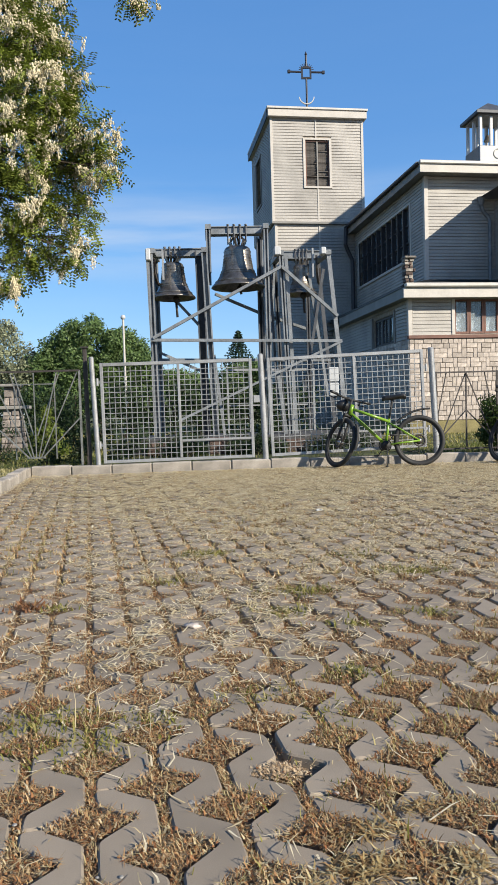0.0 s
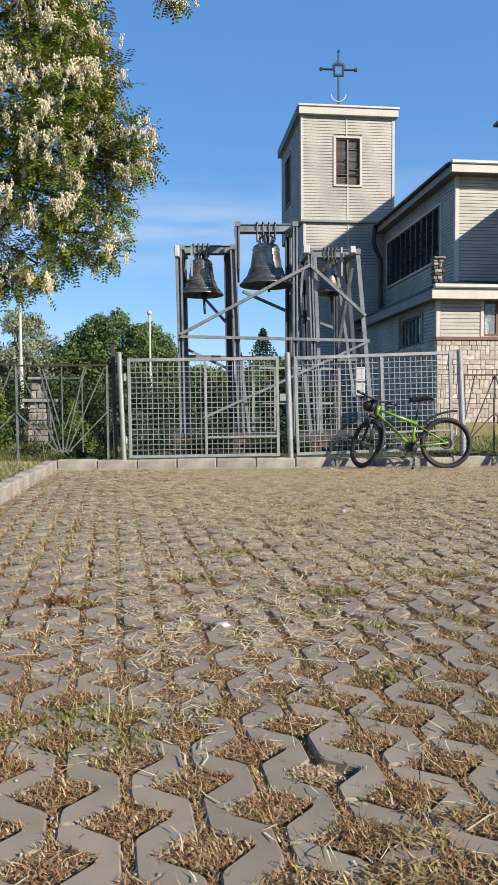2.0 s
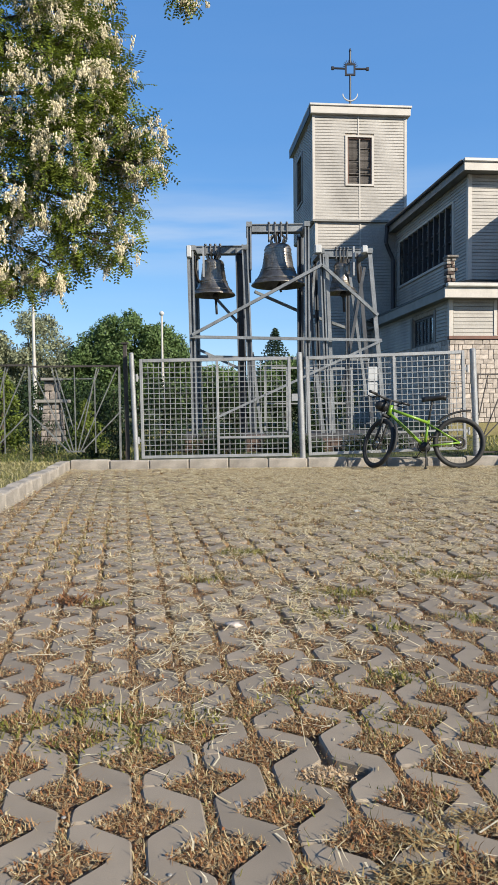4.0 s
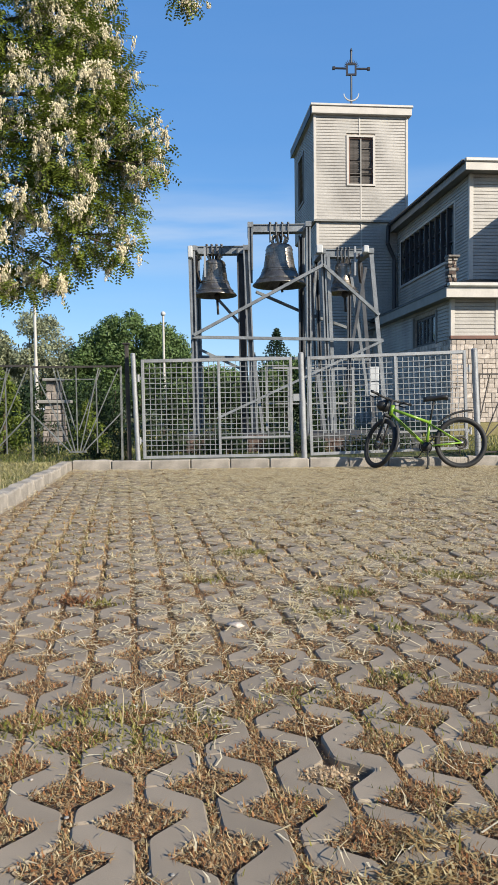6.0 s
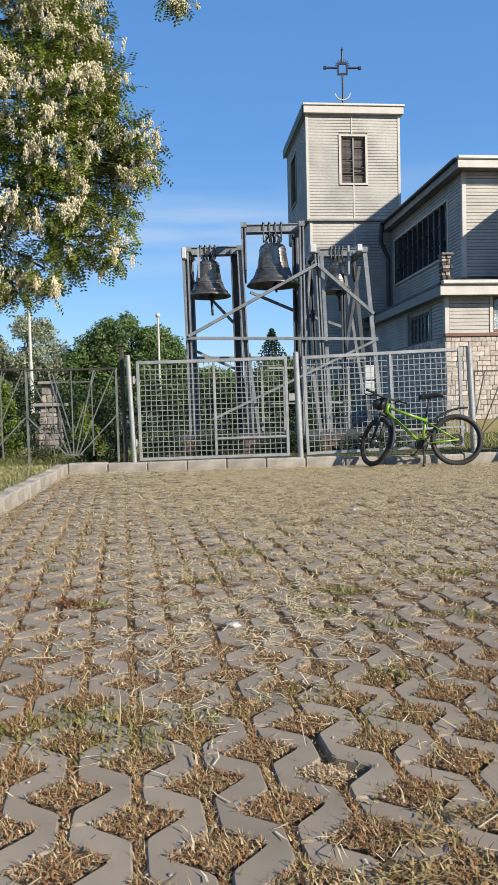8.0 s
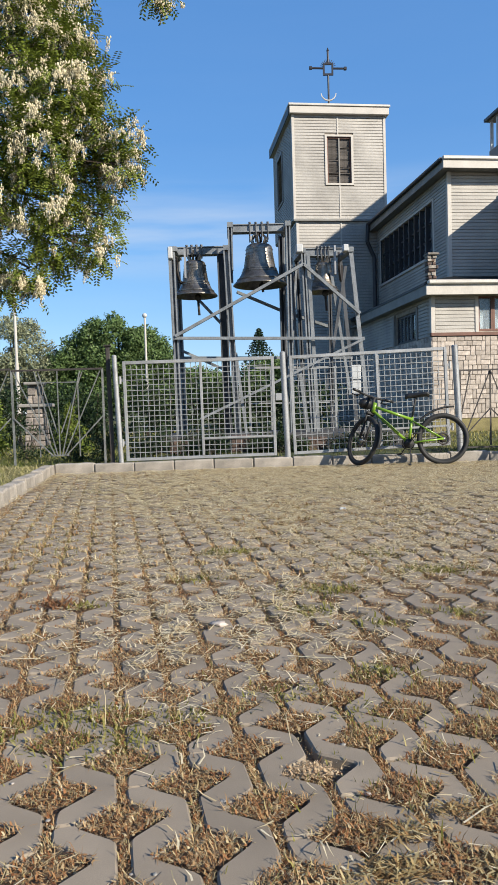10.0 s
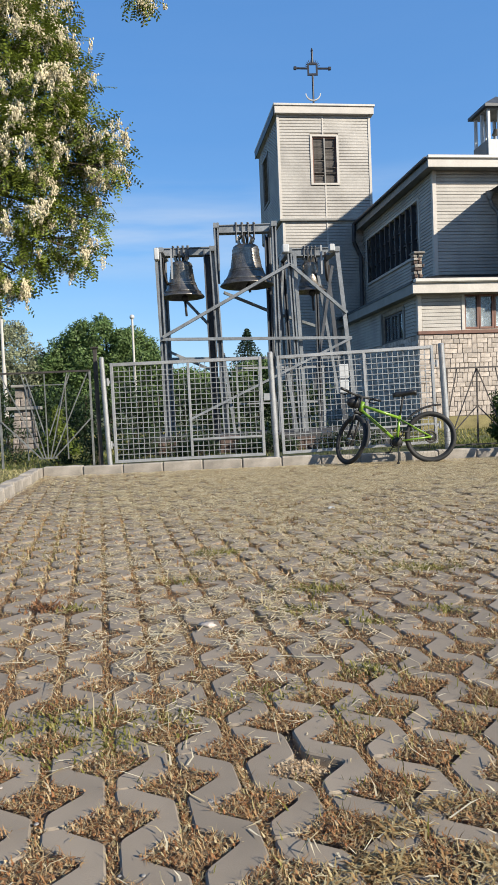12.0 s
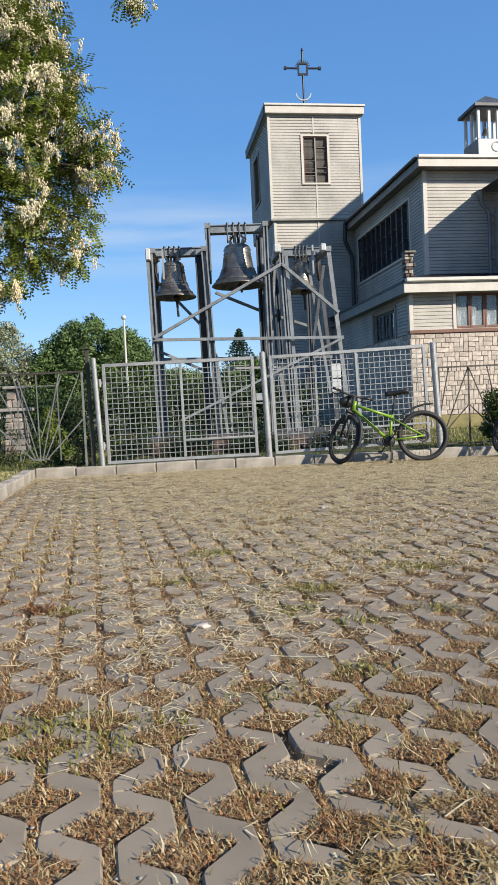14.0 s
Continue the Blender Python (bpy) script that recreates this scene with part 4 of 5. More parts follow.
    bp("chain", lambda bm: (bar(bm, (.44, -.05, .363), (0, -.05, R + .045), .008), bar(bm, (.44, -.05, .207), (.01, -.05, R - .15), .008), bar(bm, (.01, -.05, R - .15), (0, -.05, R - .045), .008)), BLACK)
    bp("cassette", lambda bm: tube(bm, (0, -.035, R), (0, -.06, R), .05, .03, 20), DARKSTEEL)
    bp("kickstand", lambda bm: (tube(bm, (.42, .03, .27), (.455, .20, .012), .009), box(bm, .44, .17, 0.0, .475, .23, .02, .005)), BLACK)
    bp("frame_decal", lambda bm: bar(bm, (.56, .0245, .42), (.78, .0245, .63), .012, .004), BLACK, smooth=False)
    return b
bike = bicycle(pose(2.735, 9.20, 0.002, 0, 0, 174) @ Matrix.Rotation(radians(4), 4, "X"), "lime green hardtail bicycle on its kickstand before the gate", LIME)
second = copy_thing(bike, pose(4.93, 9.05, 0.002, 0, 0, 165.5) @ Matrix.Rotation(radians(4), 4, "X"))
tagged(second, "bicycle with black tyres parked by the kerb and bush")

# ---- kerbs ----
def kerb_x(y):
    return -2.40 + (9.6 - y) * 0.0966
def kerb(name, m, length, label, rough):
    k = thing(name, label, "kerb", "kerbs", kind="structure", m=m)
    n = int(length / .535)
    kinds = []
    for q in range(6):
        bm0 = bmesh.new()
        box(bm0, 0.003, 0, -.2, .532, .15, .12, .014)
        bmesh.ops.subdivide_edges(bm0, edges=[e for e in bm0.edges if abs(e.verts[0].co.x - e.verts[1].co.x) > .3], cuts=7)
        for v in bm0.verts:
            worn = noise.noise(Vector((v.co.x * 9 + q * 3, v.co.y * 12, v.co.z * 8))) * rough
            if v.co.z > .05:
                v.co.z += worn - rough * .5 * (noise.noise(Vector((v.co.x * 30, q, 2))) > .25)
                v.co.y += worn * .7
        kinds.append(mesh_of("kerbstone", bm0, KERB))
    for i in range(n):
        o = new("kerbstone", kinds[random.randrange(6)])
        o.parent = k
        o.matrix_local = pose(i * .535, random.uniform(-.007, .007), random.uniform(-.006, .008), 0, random.uniform(-.5, .5), random.uniform(-.6, .6))
KERB = material("kerb_concrete", (0.36, 0.325, 0.28), 0.9, var=0.32, scale=5, fine=100, bump=0.5, obj_random=0.1)
kerb("kerb_front", pose(-2.405, 9.60, 0.006), 12, "row of pale concrete kerbstones under the gate", .006)
kerb("kerb_side", pose(kerb_x(9.74), 9.74, -0.005, 0, 0, -84.48) @ pose(0, -.15, 0), 14, "row of chipped pale concrete kerbstones beside the lawn", .022)

# ---- the stone pillar and flagpoles ----
OLDSTONE = material("weathered_pillar_stone", (0.33, 0.285, 0.25), 0.9, var=0.35, scale=9, fine=60, bump=0.7, obj_random=0.25)
shrine = thing("stone_pillar", "rough stone pillar with a jutting concrete slab", "pillar", m=pose(-4.08, 15, .05))
bm = bmesh.new()
box(bm, -.15, -.15, 0, .15, .15, .90)
box(bm, -.11, -.11, .95, .11, .11, 1.36)
part("core", bm, MORTAR, shrine)
def rubble(z0, z1, w0, w1):
    """Rough stones of uneven courses and widths, tapering upwards."""
    z = z0
    while z < z1 - .02:
        h = min(random.uniform(.07, .19), z1 - z)
        if z1 - z - h < .05:
            h = z1 - z
        w = w0 + (w1 - w0) * (z - z0) / (z1 - z0)
        cuts = [-w] + sorted(random.uniform(-.6, .6) * w for _ in range(random.choice((0, 1, 1, 2)))) + [w]
        for a, b in zip(cuts, cuts[1:]):
            if b - a > .035:
                bm = bmesh.new()
                j = random.uniform(-.012, .012)
                box(bm, a + .005, -w + j, z, b - .005, w + j, z + h - .011, .016)
                for v in bm.verts:
                    v.co += Vector((random.uniform(-.006, .006), random.uniform(-.008, .008), random.uniform(-.005, .005)))
                part("stone", bm, OLDSTONE, shrine)
        z += h
rubble(0, .90, .225, .165)
rubble(.975, 1.36, .145, .13)
for z, a, b, h in ((.90, -.31, .34, .07), (1.36, -.185, .175, .06)):
    bm = bmesh.new()
    box(bm, a, -.24, z, b, .2, z + h, .012)
    part("slab", bm, CONCRETE, shrine)
def flagpole(x, y, h):
    f = thing("flagpole", "slim white steel flagpole with a ball finial", "flagpole", "flagpoles", m=pose(x, y, 0))
    for nm, a, b, r in (("lower_tube", 0, h * .5, .06), ("upper_tube", h * .5, h - .05, .042)):
        bm = bmesh.new()
        tube(bm, (0, 0, a), (0, 0, b), r, r * .9, 12)
        part(nm, bm, GUTTER, f)
    bm = bmesh.new()
    bmesh.ops.create_uvsphere(bm, u_segments=12, v_segments=8, radius=.09, matrix=Matrix.Translation((0, 0, h)))
    part("finial", bm, PLASTIC, f, smooth=True)
flagpole(-3.06, 26, 4.24)
flagpole(-5.93, 20, 4.45)
rail = thing("handrail", "pale painted steel handrail near the tower foot", "railing", m=pose(0, 15.2, 0))
for a, b, w in (((.35, 0, 1.66), (2.25, 0, 1.62), .045), ((.35, 0, .9), (2.25, 0, .88), .03)):
    bm = bmesh.new()
    bar(bm, a, b, w)
    part("rail", bm, GALV, rail)
for x in (.38, .85, 1.3, 1.78, 2.22):
    bm = bmesh.new()
    bar(bm, (x, 0, .05), (x, 0, 1.64), .04)
    part("post", bm, GALV, rail)

# ---- plants ----
def leaf_material(name, color, var=0.45, rough=0.55, trans=0.25):
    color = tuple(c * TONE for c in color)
    m = bpy.data.materials.new(name)
    m.use_nodes = True
    n, l = m.node_tree.nodes, m.node_tree.links
    b = n["Principled BSDF"]
    g = n.new("ShaderNodeNewGeometry")
    tc, nz = n.new("ShaderNodeTexCoord"), n.new("ShaderNodeTexNoise")
    nz.inputs["Scale"].default_value = 1.7
    l.new(tc.outputs["Object"], nz.inputs["Vector"])
    add = n.new("ShaderNodeMath")
    add.operation = "ADD"
    l.new(g.outputs["Random Per Island"], add.inputs[0])
    l.new(nz.outputs[0], add.inputs[1])
    r = n.new("ShaderNodeValToRGB")
    e = r.color_ramp.elements
    e[0].position, e[0].color = 0.25, (*[c * (1 - var) for c in color], 1)
    e[1].position, e[1].color = 0.85, (*[min(1, c * (1 + var)) for c in color], 1)
    half = n.new("ShaderNodeMath")
    half.operation = "MULTIPLY"
    half.inputs[1].default_value = 0.6
    l.new(add.outputs[0], half.inputs[0])
    l.new(half.outputs[0], r.inputs[0])
    l.new(r.outputs[0], b.inputs["Base Color"])
    b.inputs["Roughness"].default_value = rough
    b.inputs["Specular IOR Level"].default_value = 0.25
    t = n.new("ShaderNodeBsdfTranslucent")
    l.new(r.outputs[0], t.inputs[0])
    mx = n.new("ShaderNodeMixShader")
    mx.inputs[0].default_value = trans
    l.new(b.outputs[0], mx.inputs[1])
    l.new(t.outputs[0], mx.inputs[2])
    l.new(mx.outputs[0], n["Material Output"].inputs[0])
    return m
LOCUST = leaf_material("locust_leaf", (0.15, 0.19, 0.026), 0.55)
BLOSSOM = leaf_material("cream_blossom", (0.80, 0.71, 0.49), 0.35, 0.7, 0.2)
MAPLE = leaf_material("maple_leaf", (0.12, 0.185, 0.06))
PALETREE = leaf_material("flowering_crown", (0.26, 0.28, 0.17), 0.65)
SPRUCE = leaf_material("spruce_needle", (0.025, 0.05, 0.025))
THUJA = leaf_material("thuja_spray", (0.14, 0.185, 0.03))
HEDGE = leaf_material("hedge_leaf", (0.03, 0.054, 0.019))
BOX = leaf_material("boxwood_leaf", (0.06, 0.10, 0.022))
BARK = material("bark", (0.10, 0.075, 0.055), 0.95, var=0.4, scale=12, fine=60, bump=0.8)

def soup(name, verts, faces, mat, parent=None, label=""):
    me = bpy.data.meshes.new(name)
    me.from_pydata(verts.tolist() if hasattr(verts, "tolist") else verts, [], faces.tolist() if hasattr(faces, "tolist") else faces)
    me.materials.append(mat)
    ob = new(name, me)
    if parent:
        ob.parent = parent
    if label:
        tagged(ob, label)
    return ob

RNG = np.random.default_rng(7)
def unit(n):
    v = RNG.normal(size=(n, 3))
    return v / np.linalg.norm(v, axis=1)[:, None]
def leaves(clumps, per, size, shell=0.45, flat=0.0):
    """Small folded leaves round the centres of clumps (x, y, z, r)."""
    C = np.array(clumps, float)
    n = np.maximum(8, (per * C[:, 3] ** 2).astype(int))
    idx = np.repeat(np.arange(len(C)), n)
    N = len(idx)
    d = unit(N)
    rad = C[idx, 3] * (shell + (1 - shell) * RNG.random(N) ** .6) * (1 + .28 * np.sin(d[:, 0] * 7 + idx) * np.cos(d[:, 2] * 6 + idx * 2))
    p = C[idx, :3] + d * rad[:, None] * np.array([1, 1, .85])
    a = unit(N)
    b = np.cross(a, d + .6 * unit(N))
    b /= np.linalg.norm(b, axis=1)[:, None] + 1e-9
    s = size * (.6 + .8 * RNG.random(N))[:, None]
    V = np.stack([p - a * s, p + b * s * .45, p + a * s, p - b * s * .45], 1).reshape(-1, 3)
    F = np.arange(4 * N).reshape(-1, 4)
    return V, F

def tree(name, label, category, base, clumps, per, size, mat, trunk_r, limbs=7, group="", shell=.45):
    t = thing(name, label, category, group, m=pose(*base))
    C = [(x - base[0], y - base[1], z - base[2], r) for x, y, z, r in clumps]
    bm = bmesh.new()
    top = max(c[2] for c in C)
    mid = np.mean([c[:3] for c in C], axis=0)
    k = [Vector((0, 0, -.05)), Vector((mid[0] * .15, mid[1] * .15, top * .25)), Vector((mid[0] * .5, mid[1] * .5, top * .5)), Vector((mid[0] * .9, mid[1] * .9, top * .85))]
    for i in range(3):
        tube(bm, k[i], k[i + 1], trunk_r * (1 - .28 * i), trunk_r * (.72 - .26 * i), 10)
    part("trunk", bm, BARK, t, smooth=True)
    for c in C[:limbs]:
        bm = bmesh.new()
        e = Vector(c[:3])
        s = k[1].lerp(k[2], .5 + .5 * random.random())
        m = s.lerp(e, .5) + Vector((0, 0, .06 * (e - s).length))
        tube(bm, s, m, trunk_r * .4, trunk_r * .25, 7)
        tube(bm, m, e, trunk_r * .25, trunk_r * .08, 7)
        part("limb", bm, BARK, t, smooth=True)
    V, F = leaves(C, per, size, shell)
    soup("crown", V, F, mat, t)
    return t, C

# far trees beyond the lawn
def spread(n, x0, x1, y0, y1, top, r, low=.08):
    out = []
    for i in range(n):
        x = random.uniform(x0, x1)
        u = abs((x - (x0 + x1) / 2) / ((x1 - x0) / 2))
        h = top * (1 - .42 * u ** 2.2)
        rr = r * random.uniform(.7, 1.2)
        out.append((x, random.uniform(y0, y1), random.uniform(low, 1) ** .7 * (h - rr * .8), rr))
    return out
K = 1.4
def far_tree(label, x0, x1, top, mat, name="broadleaf_tree", n=70, size=.12, per=560):
    cl = spread(n, x0 * K, x1 * K, 54, 58, top * K, .95)
    cl.append(((x0 + x1) / 2 * K, 56, top * K - .8, .9))
    tree(name, label, "tree", ((x0 + x1) / 2 * K, 56, 0), cl, per, size, mat, .22, 6, "trees beyond the lawn")
far_tree("tall tree with pale flowering crown beyond the lawn", -14.6, -9.7, 6.2, PALETREE)
far_tree("dense dark green broadleaf tree beyond the lawn", -9.9, -6.4, 5.3, MAPLE)
far_tree("dense dark green broadleaf tree beyond the lawn", -8.6, -4.2, 6.15, MAPLE)
far_tree("dense dark green broadleaf tree beyond the lawn", -6.4, -2.9, 5.35, MAPLE)
far_tree("tall tree with pale flowering crown beyond the lawn", -20, -14, 6.0, PALETREE, size=.2, per=220)
far_tree("low broadleaf tree beyond the bell frame", -4.2, 0.3, 3.0, MAPLE)
far_tree("low broadleaf tree beyond the bell frame", .2, 4.6, 3.5, MAPLE)
spr = thing("spruce", "dark pointed spruce behind the bell frame", "tree", m=pose(2.25, 56.5, 0))
bm = bmesh.new()
tube(bm, (0, 0, 0), (0, 0, 6.9), .14, .02)
part("trunk", bm, BARK, spr)
tiers = []
for k in range(26):
    z = 2.0 + k * .2
    w = 2.6 * (1 - (z - 1.6) / 5.75)
    for j in range(9):
        a = j * .7 + k * 1.3
        q = random.uniform(.75, 1.1)
        for s in (.35, .7, 1.0):
            tiers.append((w * s * q * math.cos(a), w * s * q * math.sin(a), z - .12 * s, .05 + .16 * (1 - (z - 1.6) / 5.9)))
V, F = leaves(tiers, 420, .09, .1)
soup("crown", V, F, SPRUCE, spr)

# hedge behind the gates
hed = thing("hedge", "dense dark green clipped hedge behind the gates", "hedge", m=pose(-2, 18, 0))
cl = [(random.uniform(-13, 4.6), random.uniform(-.35, .35), random.uniform(.1, 1.4), random.uniform(.3, .48)) for i in range(460)]
V, F = leaves(cl, 700, .045, .5)
soup("foliage", V, F, HEDGE, hed)
for i in range(18):
    x = -7.2 + i * .64
    bm = bmesh.new()
    tube(bm, (x, 0, 0), (x + random.uniform(-.2, .2), .1, 1.3), .03, .01, 6)
    part("stem", bm, BARK, hed)
for x, y, h, w, lab in (*[(-1.45 + .36 * i, 11.2 + .15 * (i % 3), .42 + .1 * (i % 2), .26, 'dark low leafy shrub inside the gate') for i in (0, 3)], *[(x, 11.35 + .1 * (i % 3), .26 + .07 * (i % 2), .2, 'dark low leafy shrub inside the gate') for i, x in enumerate((-.62, -.34, .46, .78, 1.08, 1.76, 2.06, 2.4))], (-1.2, 11.6, .55, .35, "low leafy shrub inside the gate"), (-.55, 11.9, .45, .3, "low leafy shrub inside the gate"), (.62, 11.9, .45, .28, "grey-green weeds beside brick plinth"), (-2.35, 10.4, .5, .25, "leafy weeds at the fence foot"), (-1.78, 10.05, .55, .16, "leafy weeds by the gate post"), (-3.3, 11.5, .7, .4, "rounded green shrub behind fence")):
    t = thing("shrub", lab, "shrub", "shrubs inside the fence", m=pose(x, y, .05))
    cl = [(random.uniform(-w, w), random.uniform(-w, w) * .5, random.uniform(.1, 1) * h * .8, random.uniform(.08, .16)) for i in range(16)]
    V, F = leaves(cl, 4200, .022, .3)
    soup("foliage", V, F, HEDGE, t)
    for i in range(6):
        bm = bmesh.new()
        tube(bm, (random.uniform(-.05, .05), 0, 0), (random.uniform(-w, w), random.uniform(-.1, .1), h * .8), .007, .003, 5)
        part("stem", bm, BARK, t)

def thuja(x, y, h, r):
    t = thing("thuja", "bright green upright thuja behind the fence", "conifer", "thujas", m=pose(x, y, .05))
    cl = []
    for i in range(int(60 * h)):
        z = random.uniform(.05, .97)
        w = r * (1 - z) ** .7
        a = random.uniform(0, 6.28)
        cl.append((w * math.cos(a) * random.uniform(.5, 1), w * math.sin(a) * random.uniform(.5, 1), z * h, .13 * (1.15 - .6 * z)))
    V, F = leaves(cl, 5000, .028, .3)
    soup("sprays", V, F, THUJA, t)
    bm = bmesh.new()
    tube(bm, (0, 0, -.02), (0, 0, h * .9), .04, .01)
    part("trunk", bm, BARK, t)
thuja(-4.08, 11.9, 1.45, .46)
thuja(-2.95, 13, .92, .40)
thuja(-5.0, 12.1, 1.6, .55)
bx = thing("boxwood_bush", "clipped dark green boxwood bush by the kerb", "bush", m=pose(4.08, 9.98, .1))
cl = [(random.uniform(-.2, .25), random.uniform(-.2, .2), random.uniform(.12, .76), random.uniform(.1, .17)) for i in range(46)]
V, F = leaves(cl, 9000, .024, .4)
soup("foliage", V, F, BOX, bx)
for i in range(7):
    bm = bmesh.new()
    tube(bm, (random.uniform(-.04, .04), 0, -.05), (random.uniform(-.2, .2), random.uniform(-.15, .15), .6), .012, .005, 6)
    part("stem", bm, BARK, bx)

# ---- the flowering locust tree over the lawn ----
CL = [(-1.42, 5.80, 3.81, .30), (-1.20, 5.50, 3.53, .22), (-1.28, 5.90, 4.08, .20), (-1.23, 5.40, 3.16, .30), (-1.05, 5.80, 3.42, .20), (-1.35, 5.30, 2.73, .30), (-1.10, 5.70, 2.99, .28), (-.80, 5.60, 2.90, .18), (-.73, 5.50, 2.66, .12),
      (-1.07, 5.90, 2.66, .22), (-1.31, 5.40, 2.39, .25), (-.94, 5.60, 2.33, .16), (-1.32, 5.70, 2.13, .21), (-.97, 5.50, 2.04, .13), (-1.52, 5.60, 1.94, .18), (-.47, 5.50, 3.91, .09), (-1.03, 5.60, 3.66, .10),
      (-1.75, 5.6, 3.2, .34), (-1.8, 5.5, 2.5, .34), (-1.85, 5.8, 3.9, .34), (-1.5, 5.5, 4.4, .34), (-2.1, 5.6, 2.0, .3), (-1.72, 5.6, 1.80, .13), (-1.95, 5.6, 1.80, .15), (-1.2, 5.9, 4.6, .25)]
tree_base = (-3.6, 6.0, .08)
locust = thing("locust_tree", "flowering locust tree with cream hanging blossom", "tree", m=pose(*tree_base))
O = np.array(tree_base)
bm = bmesh.new()
k = [Vector((0, 0, -.1)), Vector((.1, 0, 1.1)), Vector((.45, -.1, 2.3)), Vector((.95, -.2, 3.6)), Vector((1.2, -.2, 5.0))]
for i in range(4):
    tube(bm, k[i], k[i + 1], .17 - .035 * i, .135 - .035 * i, 12)
part("trunk", bm, BARK, locust, smooth=True)
for x, y, z, r in CL:
    e = Vector((x, y, z)) - Vector(tree_base)
    s = k[2].lerp(k[3], min(1, max(0, (e.z - 1.4) / 3)))
    bm = bmesh.new()
    m1 = s.lerp(e, .5) + Vector((0, 0, .12))
    if x > -.5:      # hangs from a higher bough
        s, m1 = k[4], e + Vector((-.3, .1, .7))
    tube(bm, s, m1, .035, .02, 7)
    tube(bm, m1, e, .02, .006, 7)
    for j in range(5):
        tip = e + Vector(unit(1)[0] * r * .9)
        tube(bm, m1.lerp(e, .6 + .1 * j), tip, .006, .002, 5)
    part("limb", bm, BARK, locust, smooth=True)
def pinnate(clumps, per):
    """Feathered leaves: pairs of small oval leaflets on a drooping stalk."""
    V = []
    for x, y, z, r in clumps:
        n = int(per * r * r)
        d = unit(n)
        p0 = np.array([x, y, z]) - O + d * (r * (.35 + .65 * RNG.random(n)) * (1 + .25 * np.sin(d[:, 0] * 9 + x * 30)))[:, None]
        ax = d * .8 + unit(n) * .6 + np.array([0, -.1, -.35])
        ax /= np.linalg.norm(ax, axis=1)[:, None]
        sd = np.cross(ax, unit(n) * .5 + np.array([0, 0, 1.0]))
        sd /= np.linalg.norm(sd, axis=1)[:, None] + 1e-9
        up = np.cross(sd, ax)
        L = .10 + .08 * RNG.random(n)
        for i in range(6):
            c = p0 + ax * (L * (i + .6) / 6)[:, None] - up * (.02 * (i / 6) ** 2)
            for s in (-1, 1):
                a = sd * s * .9 + ax * .35 - up * (.15 + .3 * RNG.random(n))[:, None]
                a /= np.linalg.norm(a, axis=1)[:, None]
                w = np.cross(a, up)
                l1 = .030 + .012 * RNG.random(n)[:, None]
                V.append(np.stack([c, c + a * l1 * .5 + w * .0085, c + a * l1, c + a * l1 * .5 - w * .0085], 1))
    V = np.concatenate(V).reshape(-1, 3)
    return V, np.arange(len(V)).reshape(-1, 4)
V, F = pinnate(CL, 3600)
soup("leaves", V, F, LOCUST, locust)
V, F = pinnate([(-2.9 + .5 * math.cos(a) * q, 6 + 1.1 * math.sin(a) * q, 3.2 + .75 * j, .55) for j in range(3) for a, q in ((0, 1), (1.3, 1), (2.6, 1), (3.9, 1), (5.2, 1))], 300)
soup("leaves", V, F, LOCUST, locust)
# hanging blossom
octa = np.array([(1, 0, 0), (-1, 0, 0), (0, 1, 0), (0, -1, 0), (0, 0, 1), (0, 0, -1)], float)
octf = np.array([(0, 2, 4), (2, 1, 4), (1, 3, 4), (3, 0, 4), (2, 0, 5), (1, 2, 5), (3, 1, 5), (0, 3, 5)])
Vs, Fs, cnt = [], [], 0
for x, y, z, r in CL:
    for i in range(int(150 * r * r) + 2):
        d = unit(1)[0]
        d[1] = -abs(d[1]) if RNG.random() < .7 else d[1]
        hub = np.array([x, y, z]) - O + d * r * (.72 + .36 * RNG.random())
        for b in range(RNG.integers(3, 8)):
            p = hub + RNG.normal(size=3) * np.array([.042, .042, .03])
            L = .055 + .06 * RNG.random()
            sway = RNG.normal(size=3) * .018
            for j in range(36):
                f = j / 36
                q = p + np.array([0, 0, -L * f]) + sway * f + RNG.normal(size=3) * np.array([.0145, .0145, .004]) * (1.1 - .75 * f)
                Vs.append(q + octa * (.0064 * (1.25 - .5 * f)) * np.array([.8, .8, 1.35]) * (.7 + .6 * RNG.random(3)))
                Fs.append(octf + cnt)
                cnt += 6
soup("blossom", np.concatenate(Vs), np.concatenate(Fs), BLOSSOM, locust, "hanging cream blossom clusters")
# ---- ground ----
def sheet(name, pts, z, mat, label, kind="structure", thick=0.0):
    bm = bmesh.new()
    f = bm.faces.new([bm.verts.new((x, y, z)) for x, y in pts])
    if thick:
        r = bmesh.ops.extrude_face_region(bm, geom=[f])
        bmesh.ops.translate(bm, vec=(0, 0, -thick), verts=[v for v in r["geom"] if isinstance(v, bmesh.types.BMVert)])
    return tagged(part(name, bm, mat), label, "ground", kind=kind)
sheet("ground", [(-700, -200), (700, -200), (700, 1500), (-700, 1500)], -0.026, SOIL, "bare brown soil between and under the pavers")
sheet("lawn", [(-300, 9.755), (300, 9.755), (300, 900), (-300, 900)], 0.085, LAWN, "dry patchy lawn behind the kerb", thick=.2)
sheet("lawn_bank", [(kerb_x(9.6) - .14, 9.74), (-60, 9.74), (-60, -8), (kerb_x(-8) - .14, -8)], 0.085, LAWN, "mown dry lawn strip beside the car park", thick=.2)

